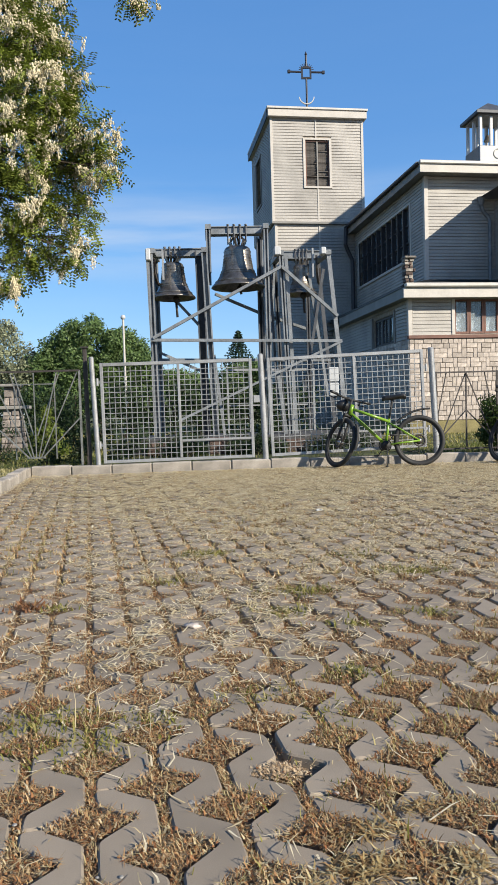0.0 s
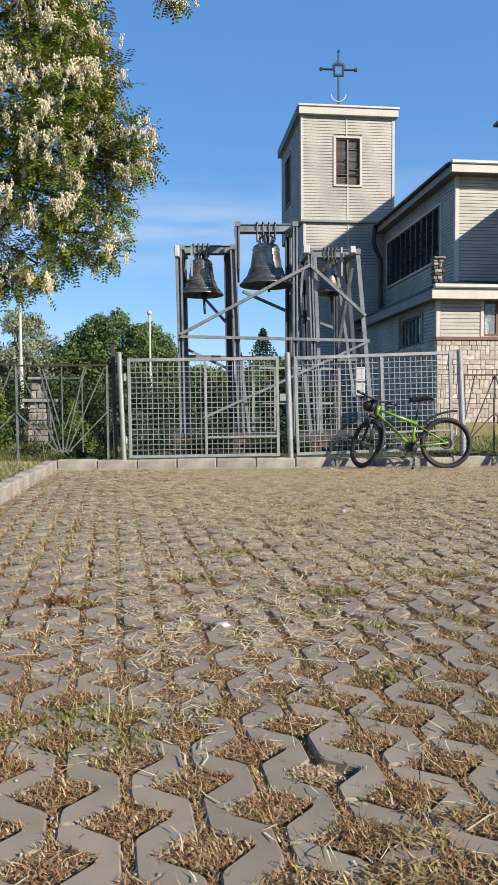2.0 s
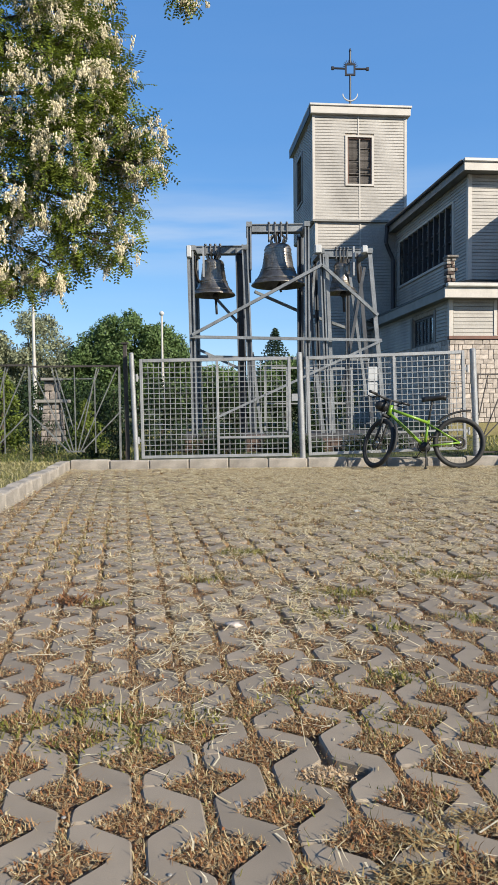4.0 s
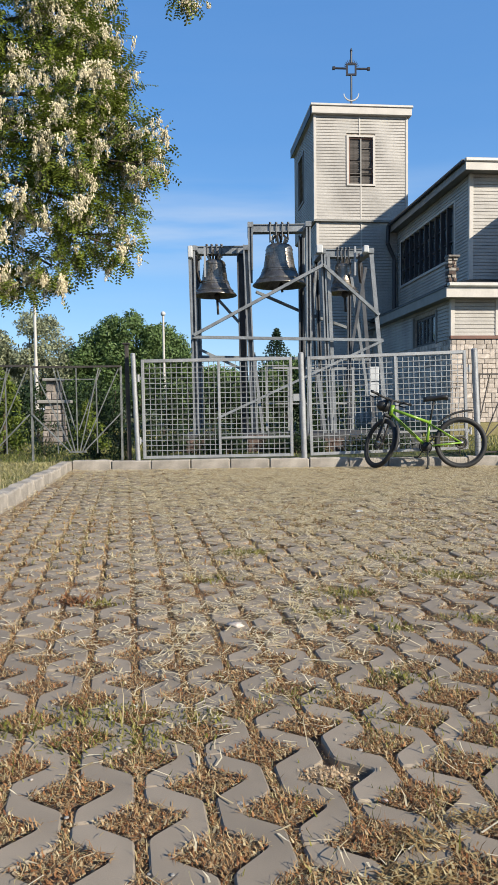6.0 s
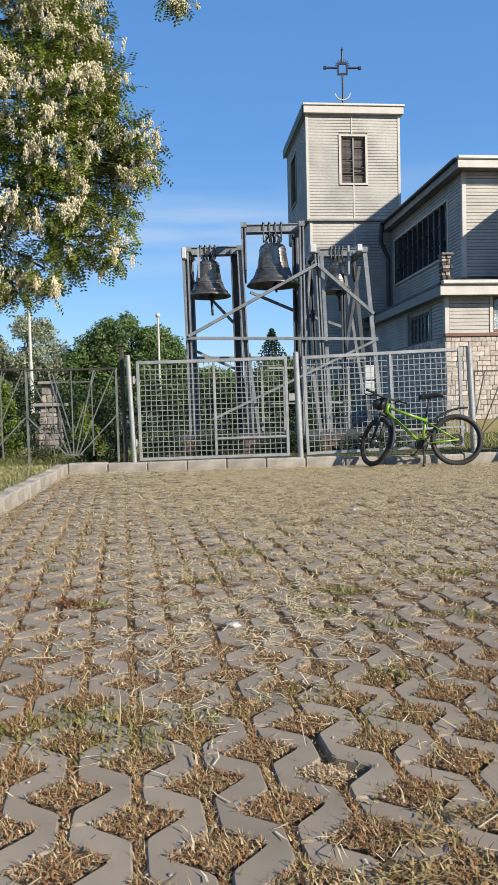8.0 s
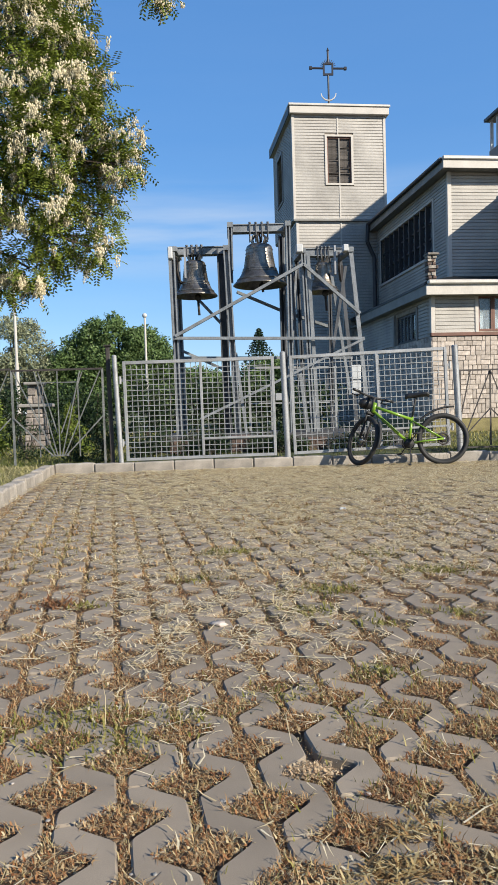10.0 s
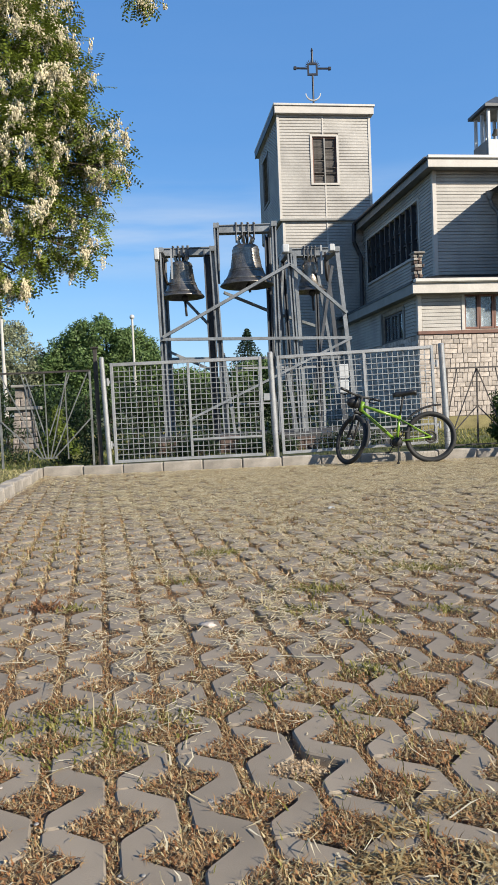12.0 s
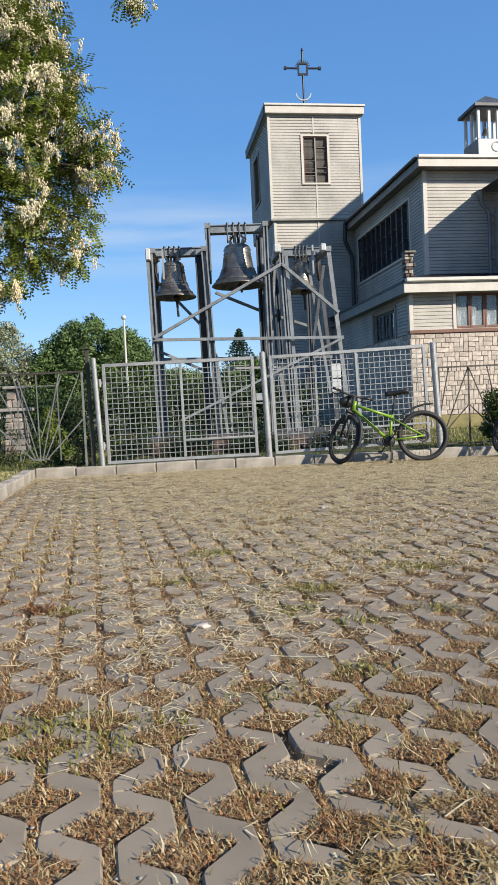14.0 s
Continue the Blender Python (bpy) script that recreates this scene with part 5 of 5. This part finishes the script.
# ---- zigzag grid pavers ----
PA, PB, PH, PW = 0.1457, 0.2479, 0.066, 0.093      # column pitch, hole pitch, half hole length and width
PN, PD = Vector((.9857, .1686, 0)), Vector((-.1686, .9857, 0))
STEP = 0.1166
def cell(k, t):
    return PN * (.0065 + PA * k) + PD * t
def edge(t0, t1, centre):
    """Outline of a paver's edge between t0 and t1: half width of the openings round the centres."""
    out = [(t0, None)]
    m = math.floor((t0 - centre) / PB) - 1
    for j in range(m, m + 5):
        c = centre + j * PB
        for d, w in ((-PH, .012), (-.007, PW - .007), (.007, PW - .007), (PH, .012)):
            if t0 + .004 < c + d < t1 - .004:
                out.append((c + d, w))
    out.append((t1, None))
    def width(t):
        d = abs((t - centre + PB / 2) % PB - PB / 2)
        return .012 + (PW - .012) * (1 - d / PH) if d < PH else .0085
    return [(t, width(t) if w is None else w) for t, w in out]
def paver_mesh(chamfer):
    t0, t1 = -PB / 2 + .003, 1.5 * PB - .003
    outline = [(w, t) for t, w in edge(t0, t1, 0)] + [(PA - w, t) for t, w in reversed(edge(t0, t1, STEP))]
    if chamfer:          # worn, rounded corners
        soft = []
        for i, q in enumerate(outline):
            a, b = Vector(outline[i - 1]), Vector(outline[(i + 1) % len(outline)])
            q = Vector(q)
            p0 = q.lerp(a, min(.4, .013 / max((a - q).length, 1e-6)))
            p1 = q.lerp(b, min(.4, .013 / max((b - q).length, 1e-6)))
            soft += [p0, (p0 + p1) * .25 + q * .5, p1]
        outline = [tuple(q) for q in soft]
    bm = bmesh.new()
    vs = [bm.verts.new(PN * x + PD * t) for x, t in outline]
    f = bm.faces.new(vs)
    if f.normal.z < 0:
        f.normal_flip()
    bm.normal_update()
    r = bmesh.ops.extrude_face_region(bm, geom=[f])
    low = [v for v in r["geom"] if isinstance(v, bmesh.types.BMVert)]
    bmesh.ops.translate(bm, vec=(0, 0, -.08), verts=low)
    bottom = [g for g in r["geom"] if isinstance(g, bmesh.types.BMFace)]
    bmesh.ops.delete(bm, geom=bottom, context="FACES_ONLY")
    if chamfer:
        top = [g for g in bm.faces if len(g.verts) == len(outline)]
        bmesh.ops.bevel(bm, geom=list(top[0].edges), offset=.0045, segments=1, affect="EDGES")
    return bm
pavement = tagged(new("pavement"), "grey zigzag concrete grid pavers with dry moss in openings", "pavement", kind="structure")
near_mesh = mesh_of("paver", paver_mesh(True), PAVER)
far_bm = paver_mesh(False)
FV = [v.co.copy() for v in far_bm.verts]
far_bm.verts.index_update()
FF = [[v.index for v in f.verts] for f in far_bm.faces]
far_bm.free()
rv, rf, holes_at = [], [], []
near_count = 0
for k in range(-40, 62):
    off = 1.66 + STEP * k
    m0 = math.floor((-6.5 - off) / (2 * PB))
    for j in range(m0, m0 + 40):
        p = cell(k, off + 2 * PB * j)
        c = p + PN * PA / 2 + PD * PB / 2
        for q in (p, p + PD * PB):
            if q.x > kerb_x(q.y) + .05 and q.y < 9.5 and q.x < 6.5 and q.y > -1.5:
                holes_at.append((q.x, q.y))
        if c.x < kerb_x(c.y) + .12 or c.y > 9.42 or c.x > 6.4 or c.y < -5:
            continue
        dz, tx, ty = random.uniform(-.005, .003), random.uniform(-.006, .006), random.uniform(-.006, .006)
        if .8 < c.y < 5.0 and abs(c.x + .03 * c.y) < .40 * c.y + .25 and near_count < 300:
            o = new("paver", near_mesh)
            o.parent = pavement
            o.matrix_local = Matrix.Translation(p + Vector((0, 0, dz))) @ Euler((tx, ty, random.uniform(-.012, .012))).to_matrix().to_4x4()
            near_count += 1
        else:
            b = len(rv)
            rv += [(v.x + p.x, v.y + p.y, v.z + dz) for v in FV]
            rf += [[i + b for i in f] for f in FF]
PAVER_FAR = material("grey_concrete_paver_far", (0.30, 0.248, 0.188), 0.9, var=0.2, scale=5, fine=420, bump=0.08, island=0.12)
me = bpy.data.meshes.new("pavers")
me.from_pydata(rv, [], rf)
me.materials.append(PAVER_FAR)
far_pav = new("pavers", me)
far_pav.parent = pavement
tagged(far_pav, kind="stuff")

# ---- dry moss, straw and grass ----
def ramp_material(name, stops, scale=2.5, mixing=0.55, rough=0.9, trans=0.15):
    m = bpy.data.materials.new(name)
    m.use_nodes = True
    n, l = m.node_tree.nodes, m.node_tree.links
    b = n["Principled BSDF"]
    g, tc, nz, mx, r = n.new("ShaderNodeNewGeometry"), n.new("ShaderNodeTexCoord"), n.new("ShaderNodeTexNoise"), n.new("ShaderNodeMix"), n.new("ShaderNodeValToRGB")
    nz.inputs["Scale"].default_value, nz.inputs["Detail"].default_value = scale, 2
    l.new(tc.outputs["Object"], nz.inputs["Vector"])
    mx.inputs[0].default_value = mixing
    l.new(nz.outputs[0], mx.inputs[2])
    l.new(g.outputs["Random Per Island"], mx.inputs[3])
    l.new(mx.outputs[0], r.inputs[0])
    e = r.color_ramp.elements
    while len(e) < len(stops):
        e.new(0.5)
    for s, (pos, col) in zip(e, stops):
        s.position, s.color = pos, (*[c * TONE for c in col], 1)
    l.new(r.outputs[0], b.inputs["Base Color"])
    b.inputs["Roughness"].default_value = rough
    b.inputs["Specular IOR Level"].default_value = 0.2
    t, ms = n.new("ShaderNodeBsdfTranslucent"), n.new("ShaderNodeMixShader")
    l.new(r.outputs[0], t.inputs[0])
    ms.inputs[0].default_value = trans
    l.new(b.outputs[0], ms.inputs[1])
    l.new(t.outputs[0], ms.inputs[2])
    l.new(ms.outputs[0], n["Material Output"].inputs[0])
    return m
MOSS = ramp_material("dry_moss", [(0.15, (.22, .10, .042)), (0.33, (.40, .225, .10)), (0.5, (.50, .33, .17)), (0.66, (.60, .47, .26)), (0.84, (.36, .32, .11)), (0.96, (.20, .22, .05))])
MOSS_RED = ramp_material("crumbled_red_moss", [(0.12, (.13, .055, .025)), (0.32, (.29, .125, .055)), (0.5, (.42, .22, .10)), (0.68, (.50, .36, .20)), (0.85, (.62, .52, .32)), (0.97, (.24, .22, .06))], 5.0, 0.7)
STRAW = ramp_material("pale_straw", [(0.2, (.46, .35, .17)), (0.40, (.72, .58, .34)), (0.75, (.90, .80, .57)), (0.95, (.52, .48, .20))])
GRASS = ramp_material("lawn_blades", [(0.2, (.07, .10, .02)), (0.45, (.15, .18, .04)), (0.65, (.30, .28, .10)), (0.9, (.48, .41, .20))])
GREEN = ramp_material("green_blades", [(0.2, (.15, .15, .028)), (0.5, (.25, .235, .06)), (0.72, (.42, .36, .15)), (0.95, (.55, .46, .25))])

def blades(P, length, width, lift, curl=.3):
    """One thin blade at each of the points P, bent in the middle."""
    n = len(P)
    a = RNG.random(n) * 2 * np.pi
    el = lift[0] + (lift[1] - lift[0]) * RNG.random(n)
    d = np.stack([np.cos(a) * np.cos(el), np.sin(a) * np.cos(el), np.sin(el)], 1)
    L = (length[0] + (length[1] - length[0]) * RNG.random(n) ** 1.5)[:, None]
    s = np.stack([-np.sin(a), np.cos(a), np.zeros(n)], 1) * (width * (.6 + .8 * RNG.random(n)))[:, None]
    mid = P + d * L * .55 + RNG.normal(size=(n, 3)) * L * .06
    end = P + d * L + np.stack([np.cos(a + 1), np.sin(a + 1), -.6 * np.ones(n) * (lift[1] > .5)], 1) * L * curl * (RNG.random(n) - .2)[:, None]
    end[:, 2] = np.maximum(end[:, 2], P[:, 2] * .5)
    V = np.stack([P - s, P + s, mid + s * .8, mid - s * .8, end], 1).reshape(-1, 3)
    i = np.arange(n)[:, None] * 5
    F = [f for q in (i + np.array([[0, 1, 2, 3]])).tolist() for f in (q,)] + (i + np.array([[3, 2, 4]])).tolist()
    return V, F
def stuff(name, V, F, mat, label, category):
    ob = soup(name, V, F, mat)
    return tagged(ob, label, category, kind="stuff")

H_ = np.array(holes_at)
H_ = H_[(H_[:, 1] > .8) & (np.abs(H_[:, 0] + .03 * H_[:, 1]) < .42 * H_[:, 1] + .4)]
lush = np.array([noise.noise((x * 1.3, y * 1.3, 3)) for x, y in H_])
pts, pts2 = [], []
for (x, y), g in zip(H_, lush):
    n = int((1700 if y < 2.0 else 1000 if y < 2.6 else 500 if y < 3.4 else 120 if y < 6 else 40) * (1 + .7 * g))
    if abs(x - .182) < .06 and abs(y - 1.567) < .06:
        n = 60
    u, v = RNG.uniform(-1, 1, n), RNG.uniform(-1, 1, n)
    u, v = u * 1.12, v * 1.12
    keep = np.abs(u) + np.abs(v) < 1.0 + .16 * RNG.random(n)
    u, v = u[keep], v[keep]
    q = np.array([x, y])[None] + u[:, None] * PW * .95 * np.array([.9857, .1686]) + v[:, None] * PH * .95 * np.array([-.1686, .9857])
    z = np.where(np.abs(u) + np.abs(v) > .97, .001, -.012 + .022 * (1 - np.abs(u) * .6 - np.abs(v) * .6) * RNG.random(len(u)) + .007 * g)
    pts.append(np.c_[q, z])
    nj = max(n // 7, 26 if y < 6 else 14)          # in the joint towards the next opening
    w = RNG.uniform(PH, PB - PH, nj)
    q = np.array([x, y])[None] + RNG.normal(size=nj)[:, None] * .007 * np.array([.9857, .1686]) + w[:, None] * np.array([-.1686, .9857])
    pts.append(np.c_[q, -.017 + .013 * RNG.random(nj)])
    if g > .12 and y < 6:
        m = int(22 * g * (3 if y < 3 else 1.5))
        pts2.append(np.c_[RNG.normal(x, .05, m), RNG.normal(y, .05, m), np.full(m, -.01)])
P = np.concatenate(pts)
nearP = P[:, 1] < 3.4
N_ = P[nearP]
hair = RNG.random(len(N_)) < .45
V, F = blades(N_[hair], (.010, .032), .0010, (-.1, 1.1), .6)
stuff("dry_moss", V, F, MOSS, "red-brown and tan dried moss filling the paver openings", "moss")
V, F = blades(N_[~hair], (.005, .016), .0021, (-.2, 1.2), .8)
stuff("dry_moss", V, F, MOSS_RED, "crumbled red-brown dried moss in the paver openings", "moss")
P[~nearP, 2] -= .008
V, F = blades(P[~nearP], (.02, .05), .0032, (-.1, 1.0))
stuff("dry_moss", V, F, MOSS, "red-brown and tan dried moss filling the paver openings", "moss")
V, F = blades(np.concatenate(pts2), (.02, .06), .0016, (.5, 1.5))
stuff("grass_tufts", V, F, GREEN, "thin yellow-green grass tufts growing between pavers", "grass")

def scatter(n, x0, x1, y0, y1, z, dens=None):
    x, y = RNG.uniform(x0, x1, n), RNG.uniform(y0, y1, n)
    ok = x > kerb_x(y) + .02
    if dens is not None:
        ok &= RNG.random(n) < dens(x, y)
    x, y = x[ok], y[ok]
    return np.c_[x, y, z + .008 * RNG.random(len(x))]
def clumped(x, y, seed):
    """Tufts about a hand wide, with bare stone between them."""
    n1 = np.array([noise.noise((a * 7, b * 5, seed)) + .6 * noise.noise((a * 17, b * 13, seed)) for a, b in zip(x, y)])
    return np.clip(.42 + 1.4 * n1 + np.clip((y - 6.2) / 3, 0, .5) * np.clip((x + 1.2) / 1.4, .15, 1), .05, 1) * np.clip((x / y + .30) / .2, .22 + .5 * np.clip((y - 7) / 2, 0, 1), 1)
def patchy(x, y):
    n1 = np.array([noise.noise((a * .9, b * .6, 9)) for a, b in zip(x, y)])
    return np.clip(.62 + .12 * (y - 3) + 1.1 * n1 - .12 * (x - .2), .05, 1) * np.clip((y - 1.5) / 1.8, 0, 1) * np.clip(1 - (y - 5.4) / 3, .45, 1) * clumped(x, y, 4)
V, F = blades(scatter(380000, -2.4, 4.2, 1.5, 9.55, .002, patchy), (.015, .075), .0021, (-.02, .10))
stuff("straw", V, F, STRAW, "pale cut straw strewn over the pavers", "straw")
V, F = blades(scatter(310000, -2.4, 4.2, 4.4, 9.55, .004, lambda x, y: np.clip((y - 4.4) / 2.2, .1, 1) * clumped(x, y, 8)), (.025, .10), .0026, (-.03, .12))
STRAW_OLD = ramp_material("matted_straw", [(0.12, (.26, .16, .075)), (0.36, (.60, .46, .24)), (0.58, (.90, .77, .49)), (0.9, (.98, .90, .64))], 12.0, 0.85)
stuff("straw", V, F, STRAW_OLD, "pale cut straw strewn over the pavers", "straw")
V, F = blades(scatter(1300, -.9, 1.0, .8, 2.4, .004, lambda x, y: .14 + .7 * (x > .12) * (y < 1.42)), (.02, .10), .0018, (0, .18))
stuff("straw", V, F, STRAW, "pale cut straw strewn over the pavers", "straw")
V, F = blades(scatter(9000, -2.4, 4.2, 2.2, 7.5, .008, patchy), (.07, .20), .0022, (0, .06), .15)
stuff("straw", V, F, STRAW, "long pale straw stalks strewn over the pavers", "straw")
# matted heap of dry grass close to the camera
P = np.concatenate([np.c_[RNG.normal(x, sx, n), RNG.normal(y, sy, n), RNG.uniform(-.004, .010, n)] for x, y, sx, sy, n in ((.17, 1.14, .035, .016, 300), (.28, 1.20, .035, .018, 420), (.36, 1.12, .045, .014, 300), (.31, 1.31, .035, .014, 220), (.46, 1.20, .025, .022, 220), (.20, 1.03, .09, .02, 420), (.42, 1.38, .035, .012, 160), (.40, 1.03, .07, .02, 260))])
V, F = blades(P, (.010, .038), .0019, (-.1, .6), .7)
stuff("grass_heap", V, F, ramp_material("faded_cut_grass", [(.15, (.20, .11, .045)), (.36, (.36, .22, .095)), (.58, (.46, .35, .16)), (.78, (.62, .52, .30)), (.94, (.30, .29, .08))]), "heap of faded cut grass lying over pavers", "grass")
# sandy crumbs on the floor of the one opening that is nearly empty
hx, hy = H_[np.argmin(np.hypot(H_[:, 0] - .182, H_[:, 1] - 1.567))]
P = np.c_[RNG.normal(hx - .026, .024, 2800), RNG.normal(hy - .008, .016, 2800), RNG.uniform(-.025, 0, 2800)]
V, F = blades(P, (.004, .014), .0024, (-.2, 1.0), .6)
stuff("sandy_moss", V, F, ramp_material("sandy_crumbs", [(.15, (.42, .28, .16)), (.5, (.62, .46, .29)), (.9, (.74, .60, .40))], 8), "pale sandy moss crumbs in an open joint", "moss")
# small green weeds
for x, y, r, n in ((-.03, 4.01, .075, 520), (.36, 3.13, .10, 260), (.44, 3.10, .06, 120), (.26, 2.80, .075, 240), (.79, 3.83, .10, 200), (.90, 3.42, .07, 240), (1.03, 3.41, .08, 220), (.95, 6.6, .2, 300), (-.18, 3.39, .07, 160), (-.625, 2.98, .04, 110), (.53, 2.60, .06, 120), (.42, 2.13, .055, 170), (1.13, 6.8, .25, 260), (-1.28, 7.3, .2, 260), (-.64, 1.81, .05, 150), (.85, 2.72, .06, 130)):
    P = np.c_[RNG.normal(x, r, n), RNG.normal(y, r * .6, n), np.full(n, -.004)]
    V, F = blades(P, (.010, .042), .0028, (.1, 1.15), .6)
    stuff("weed", V, F, GREEN, "small olive-green weed cushion between pavers", "weed")
# a dark twig and a pale scrap on the straw
for nm, x, y, L, w, mat_t, lab in (("twig", 1.58, 6.14, .11, .007, BARK, "short dark twig lying on the straw"), ("paper_scrap", .84, 5.47, .045, .016, PLASTIC, "small pale paper scrap lying on the straw")):
    bm = bmesh.new()
    bar(bm, (-L / 2, 0, .006), (0, .006, .013), w)
    bar(bm, (0, .006, .013), (L / 2, -.004, .007), w * .8)
    ob = tagged(part(nm, bm, mat_t), lab, nm.split("_")[-1])
    ob.location = (x, y, .004)
P = np.c_[RNG.normal(-.763, .045, 130), RNG.normal(3.0, .035, 130), np.full(130, 0.0)]
V, F = blades(P, (.02, .07), .004, (.1, 1.0))
stuff("weed", V, F, ramp_material("reddish_weed", [(.2, (.20, .08, .04)), (.6, (.32, .17, .08)), (.9, (.38, .28, .12))]), "small wilted reddish weed on the pavers", "weed")
for x, y, r, n in ((-.33, 1.74, .09, 420), (-.42, 1.88, .08, 320), (-.16, 1.86, .06, 160), (.12, 1.98, .07, 160), (.33, 1.85, .06, 140)):
    P = np.c_[RNG.normal(x, r, n), RNG.normal(y, r * .7, n), np.full(n, -.004)]
    V, F = blades(P, (.010, .036), .0024, (.1, 1.2), .7)
    stuff("weed", V, F, GREEN, "thin olive grass tuft between pavers", "weed")
# upright dead stalks
P = np.array([(-.335, 1.83, -.01), (-.32, 1.86, -.01), (-.14, 1.78, -.01), (.12, 1.72, -.01), (-.02, 2.05, 0)] * 2)
P[:, :2] += RNG.normal(size=(len(P), 2)) * .02
V, F = blades(P, (.07, .15), .0009, (1.2, 1.55), .1)
stuff("dead_stalks", V, F, STRAW, "thin upright dead grass stalks", "grass")
# lawn
def lawn_points(n, x0, x1, y0, y1):
    x, y = RNG.uniform(x0, x1, n), RNG.uniform(y0, y1, n)
    ok = ((x < kerb_x(y) - .16) | (y > 9.78)) & ((x < -1.55) | (x > 3.0) | (y < 9.8) | (y > 14.1) | (RNG.random(n) < .12))
    return np.c_[x[ok], y[ok], np.full(ok.sum(), .084)]
V, F = blades(lawn_points(26000, -4.6, -1.9, 4.5, 9.8), (.03, .10), .003, (.05, .9))
stuff("mown_grass", V, F, ramp_material("mown_dry_grass", [(.2, (.18, .19, .05)), (.42, (.40, .36, .15)), (.75, (.62, .54, .30)), (.95, (.28, .27, .08))]), "mown yellowing grass on the bank by the kerb", "grass")
V, F = blades(lawn_points(30000, -9, 6.5, 9.8, 12.5), (.03, .09), .004, (.4, 1.4))
stuff("rough_grass", V, F, GRASS, "rough dry grass along the fence foot", "grass")
V, F = blades(lawn_points(22000, -14, 9, 12.5, 24), (.04, .12), .008, (.5, 1.4))
stuff("rough_grass", V, F, GREEN, "rough green grass behind the fence", "grass")

# pale pebble and a scrap on the pavers
def pebble(x, y, r, mat, name, label, cat):
    bm = bmesh.new()
    bmesh.ops.create_icosphere(bm, subdivisions=2, radius=r)
    for v in bm.verts:
        v.co *= 1 + .7 * noise.noise(v.co * 60 + Vector((x, y, 0)))
        v.co.z *= .42
    ob = tagged(part(name, bm, mat, smooth=True), label, cat)
    ob.location = (x, y, r * .15)
pebble(-.062, 2.652, .027, STONE, "white_pebble", "small white pebble lying on the pavers", "pebble")
pebble(.27, 1.45, .006, STONE, "white_pebble", "tiny white pebble lying on the pavers", "pebble")
pebble(-.50, 1.55, .004, STONE, "white_pebble", "tiny white pebble lying on the pavers", "pebble")
for i in range(22):
    pebble(RNG.uniform(-.8, .9), RNG.uniform(1.0, 3.2), RNG.uniform(.003, .007), CONCRETE, "gravel_bit", "tiny grey gravel bit lying on pavers", "gravel")

# ---- stone facing of the church ----
def ashlar(u0, u1, z0, z1):
    """Random coursed blocks, some of them upright across two courses."""
    out, h = [], .118
    rows = int(round((z1 - z0) / h))
    h = (z1 - z0) / rows
    taken = [[] for _ in range(rows + 1)]
    for r in range(rows):
        u = u0
        while u < u1 - .02:
            hit = [q for q in taken[r] if q[0] <= u + 1e-6 < q[1]]
            if hit:
                u = hit[0][1]
                continue
            nxt = min([q[0] for q in taken[r] if q[0] > u] + [u1])
            tall = random.random() < .34 and r < rows - 1
            w = random.uniform(.09, .13) if tall else random.choice((.14, .18, .23, .29)) * random.uniform(.9, 1.1)
            w = min(w, nxt - u)
            if nxt - u - w < .07:
                w = nxt - u
            hh = 2 * h if tall and w < .2 else h
            if hh > h:
                taken[r + 1].append((u, u + w))
            out.append((u, u + w, z0 + r * h, z0 + r * h + hh))
            u += w
    return out
J = .004
for u0, u1, z0, z1 in ashlar(0, 3.0, .405, 2.38):
    bm = bmesh.new()
    box(bm, 0, 0, 0, u1 - u0 - 2 * J, .04 + random.uniform(0, .008), z1 - z0 - 2 * J, .006)
    o = part("stone", bm, STONE, lower)
    o.matrix_local = pose(u0 + J, -.009 - (o.dimensions.y - .04), z0 + J)
def joined_stone(blocks, place):
    bm = bmesh.new()
    for u0, u1, z0, z1 in blocks:
        place(bm, u0 + J, u1 - J, z0 + J, z1 - J, random.uniform(0, .008))
    return bm
STONE_J = material("pale_stone_far", (0.55, 0.475, 0.41), 0.9, var=0.34, scale=7, fine=70, bump=0.6, island=0.28)
o = part("stone_facing", joined_stone(ashlar(3.0, 9.0, .405, 2.38), lambda bm, a, b, c, d, e: box(bm, a, -.009 - e, c, b, .03, d)), STONE_J, lower)
tagged(o, kind="stuff")
o = part("stone_facing", joined_stone(ashlar(0, 6.9, .405, 2.38), lambda bm, a, b, c, d, e: box(bm, -.009 - e, a, c, .03, b, d)), STONE_J, lower)
tagged(o, kind="stuff")
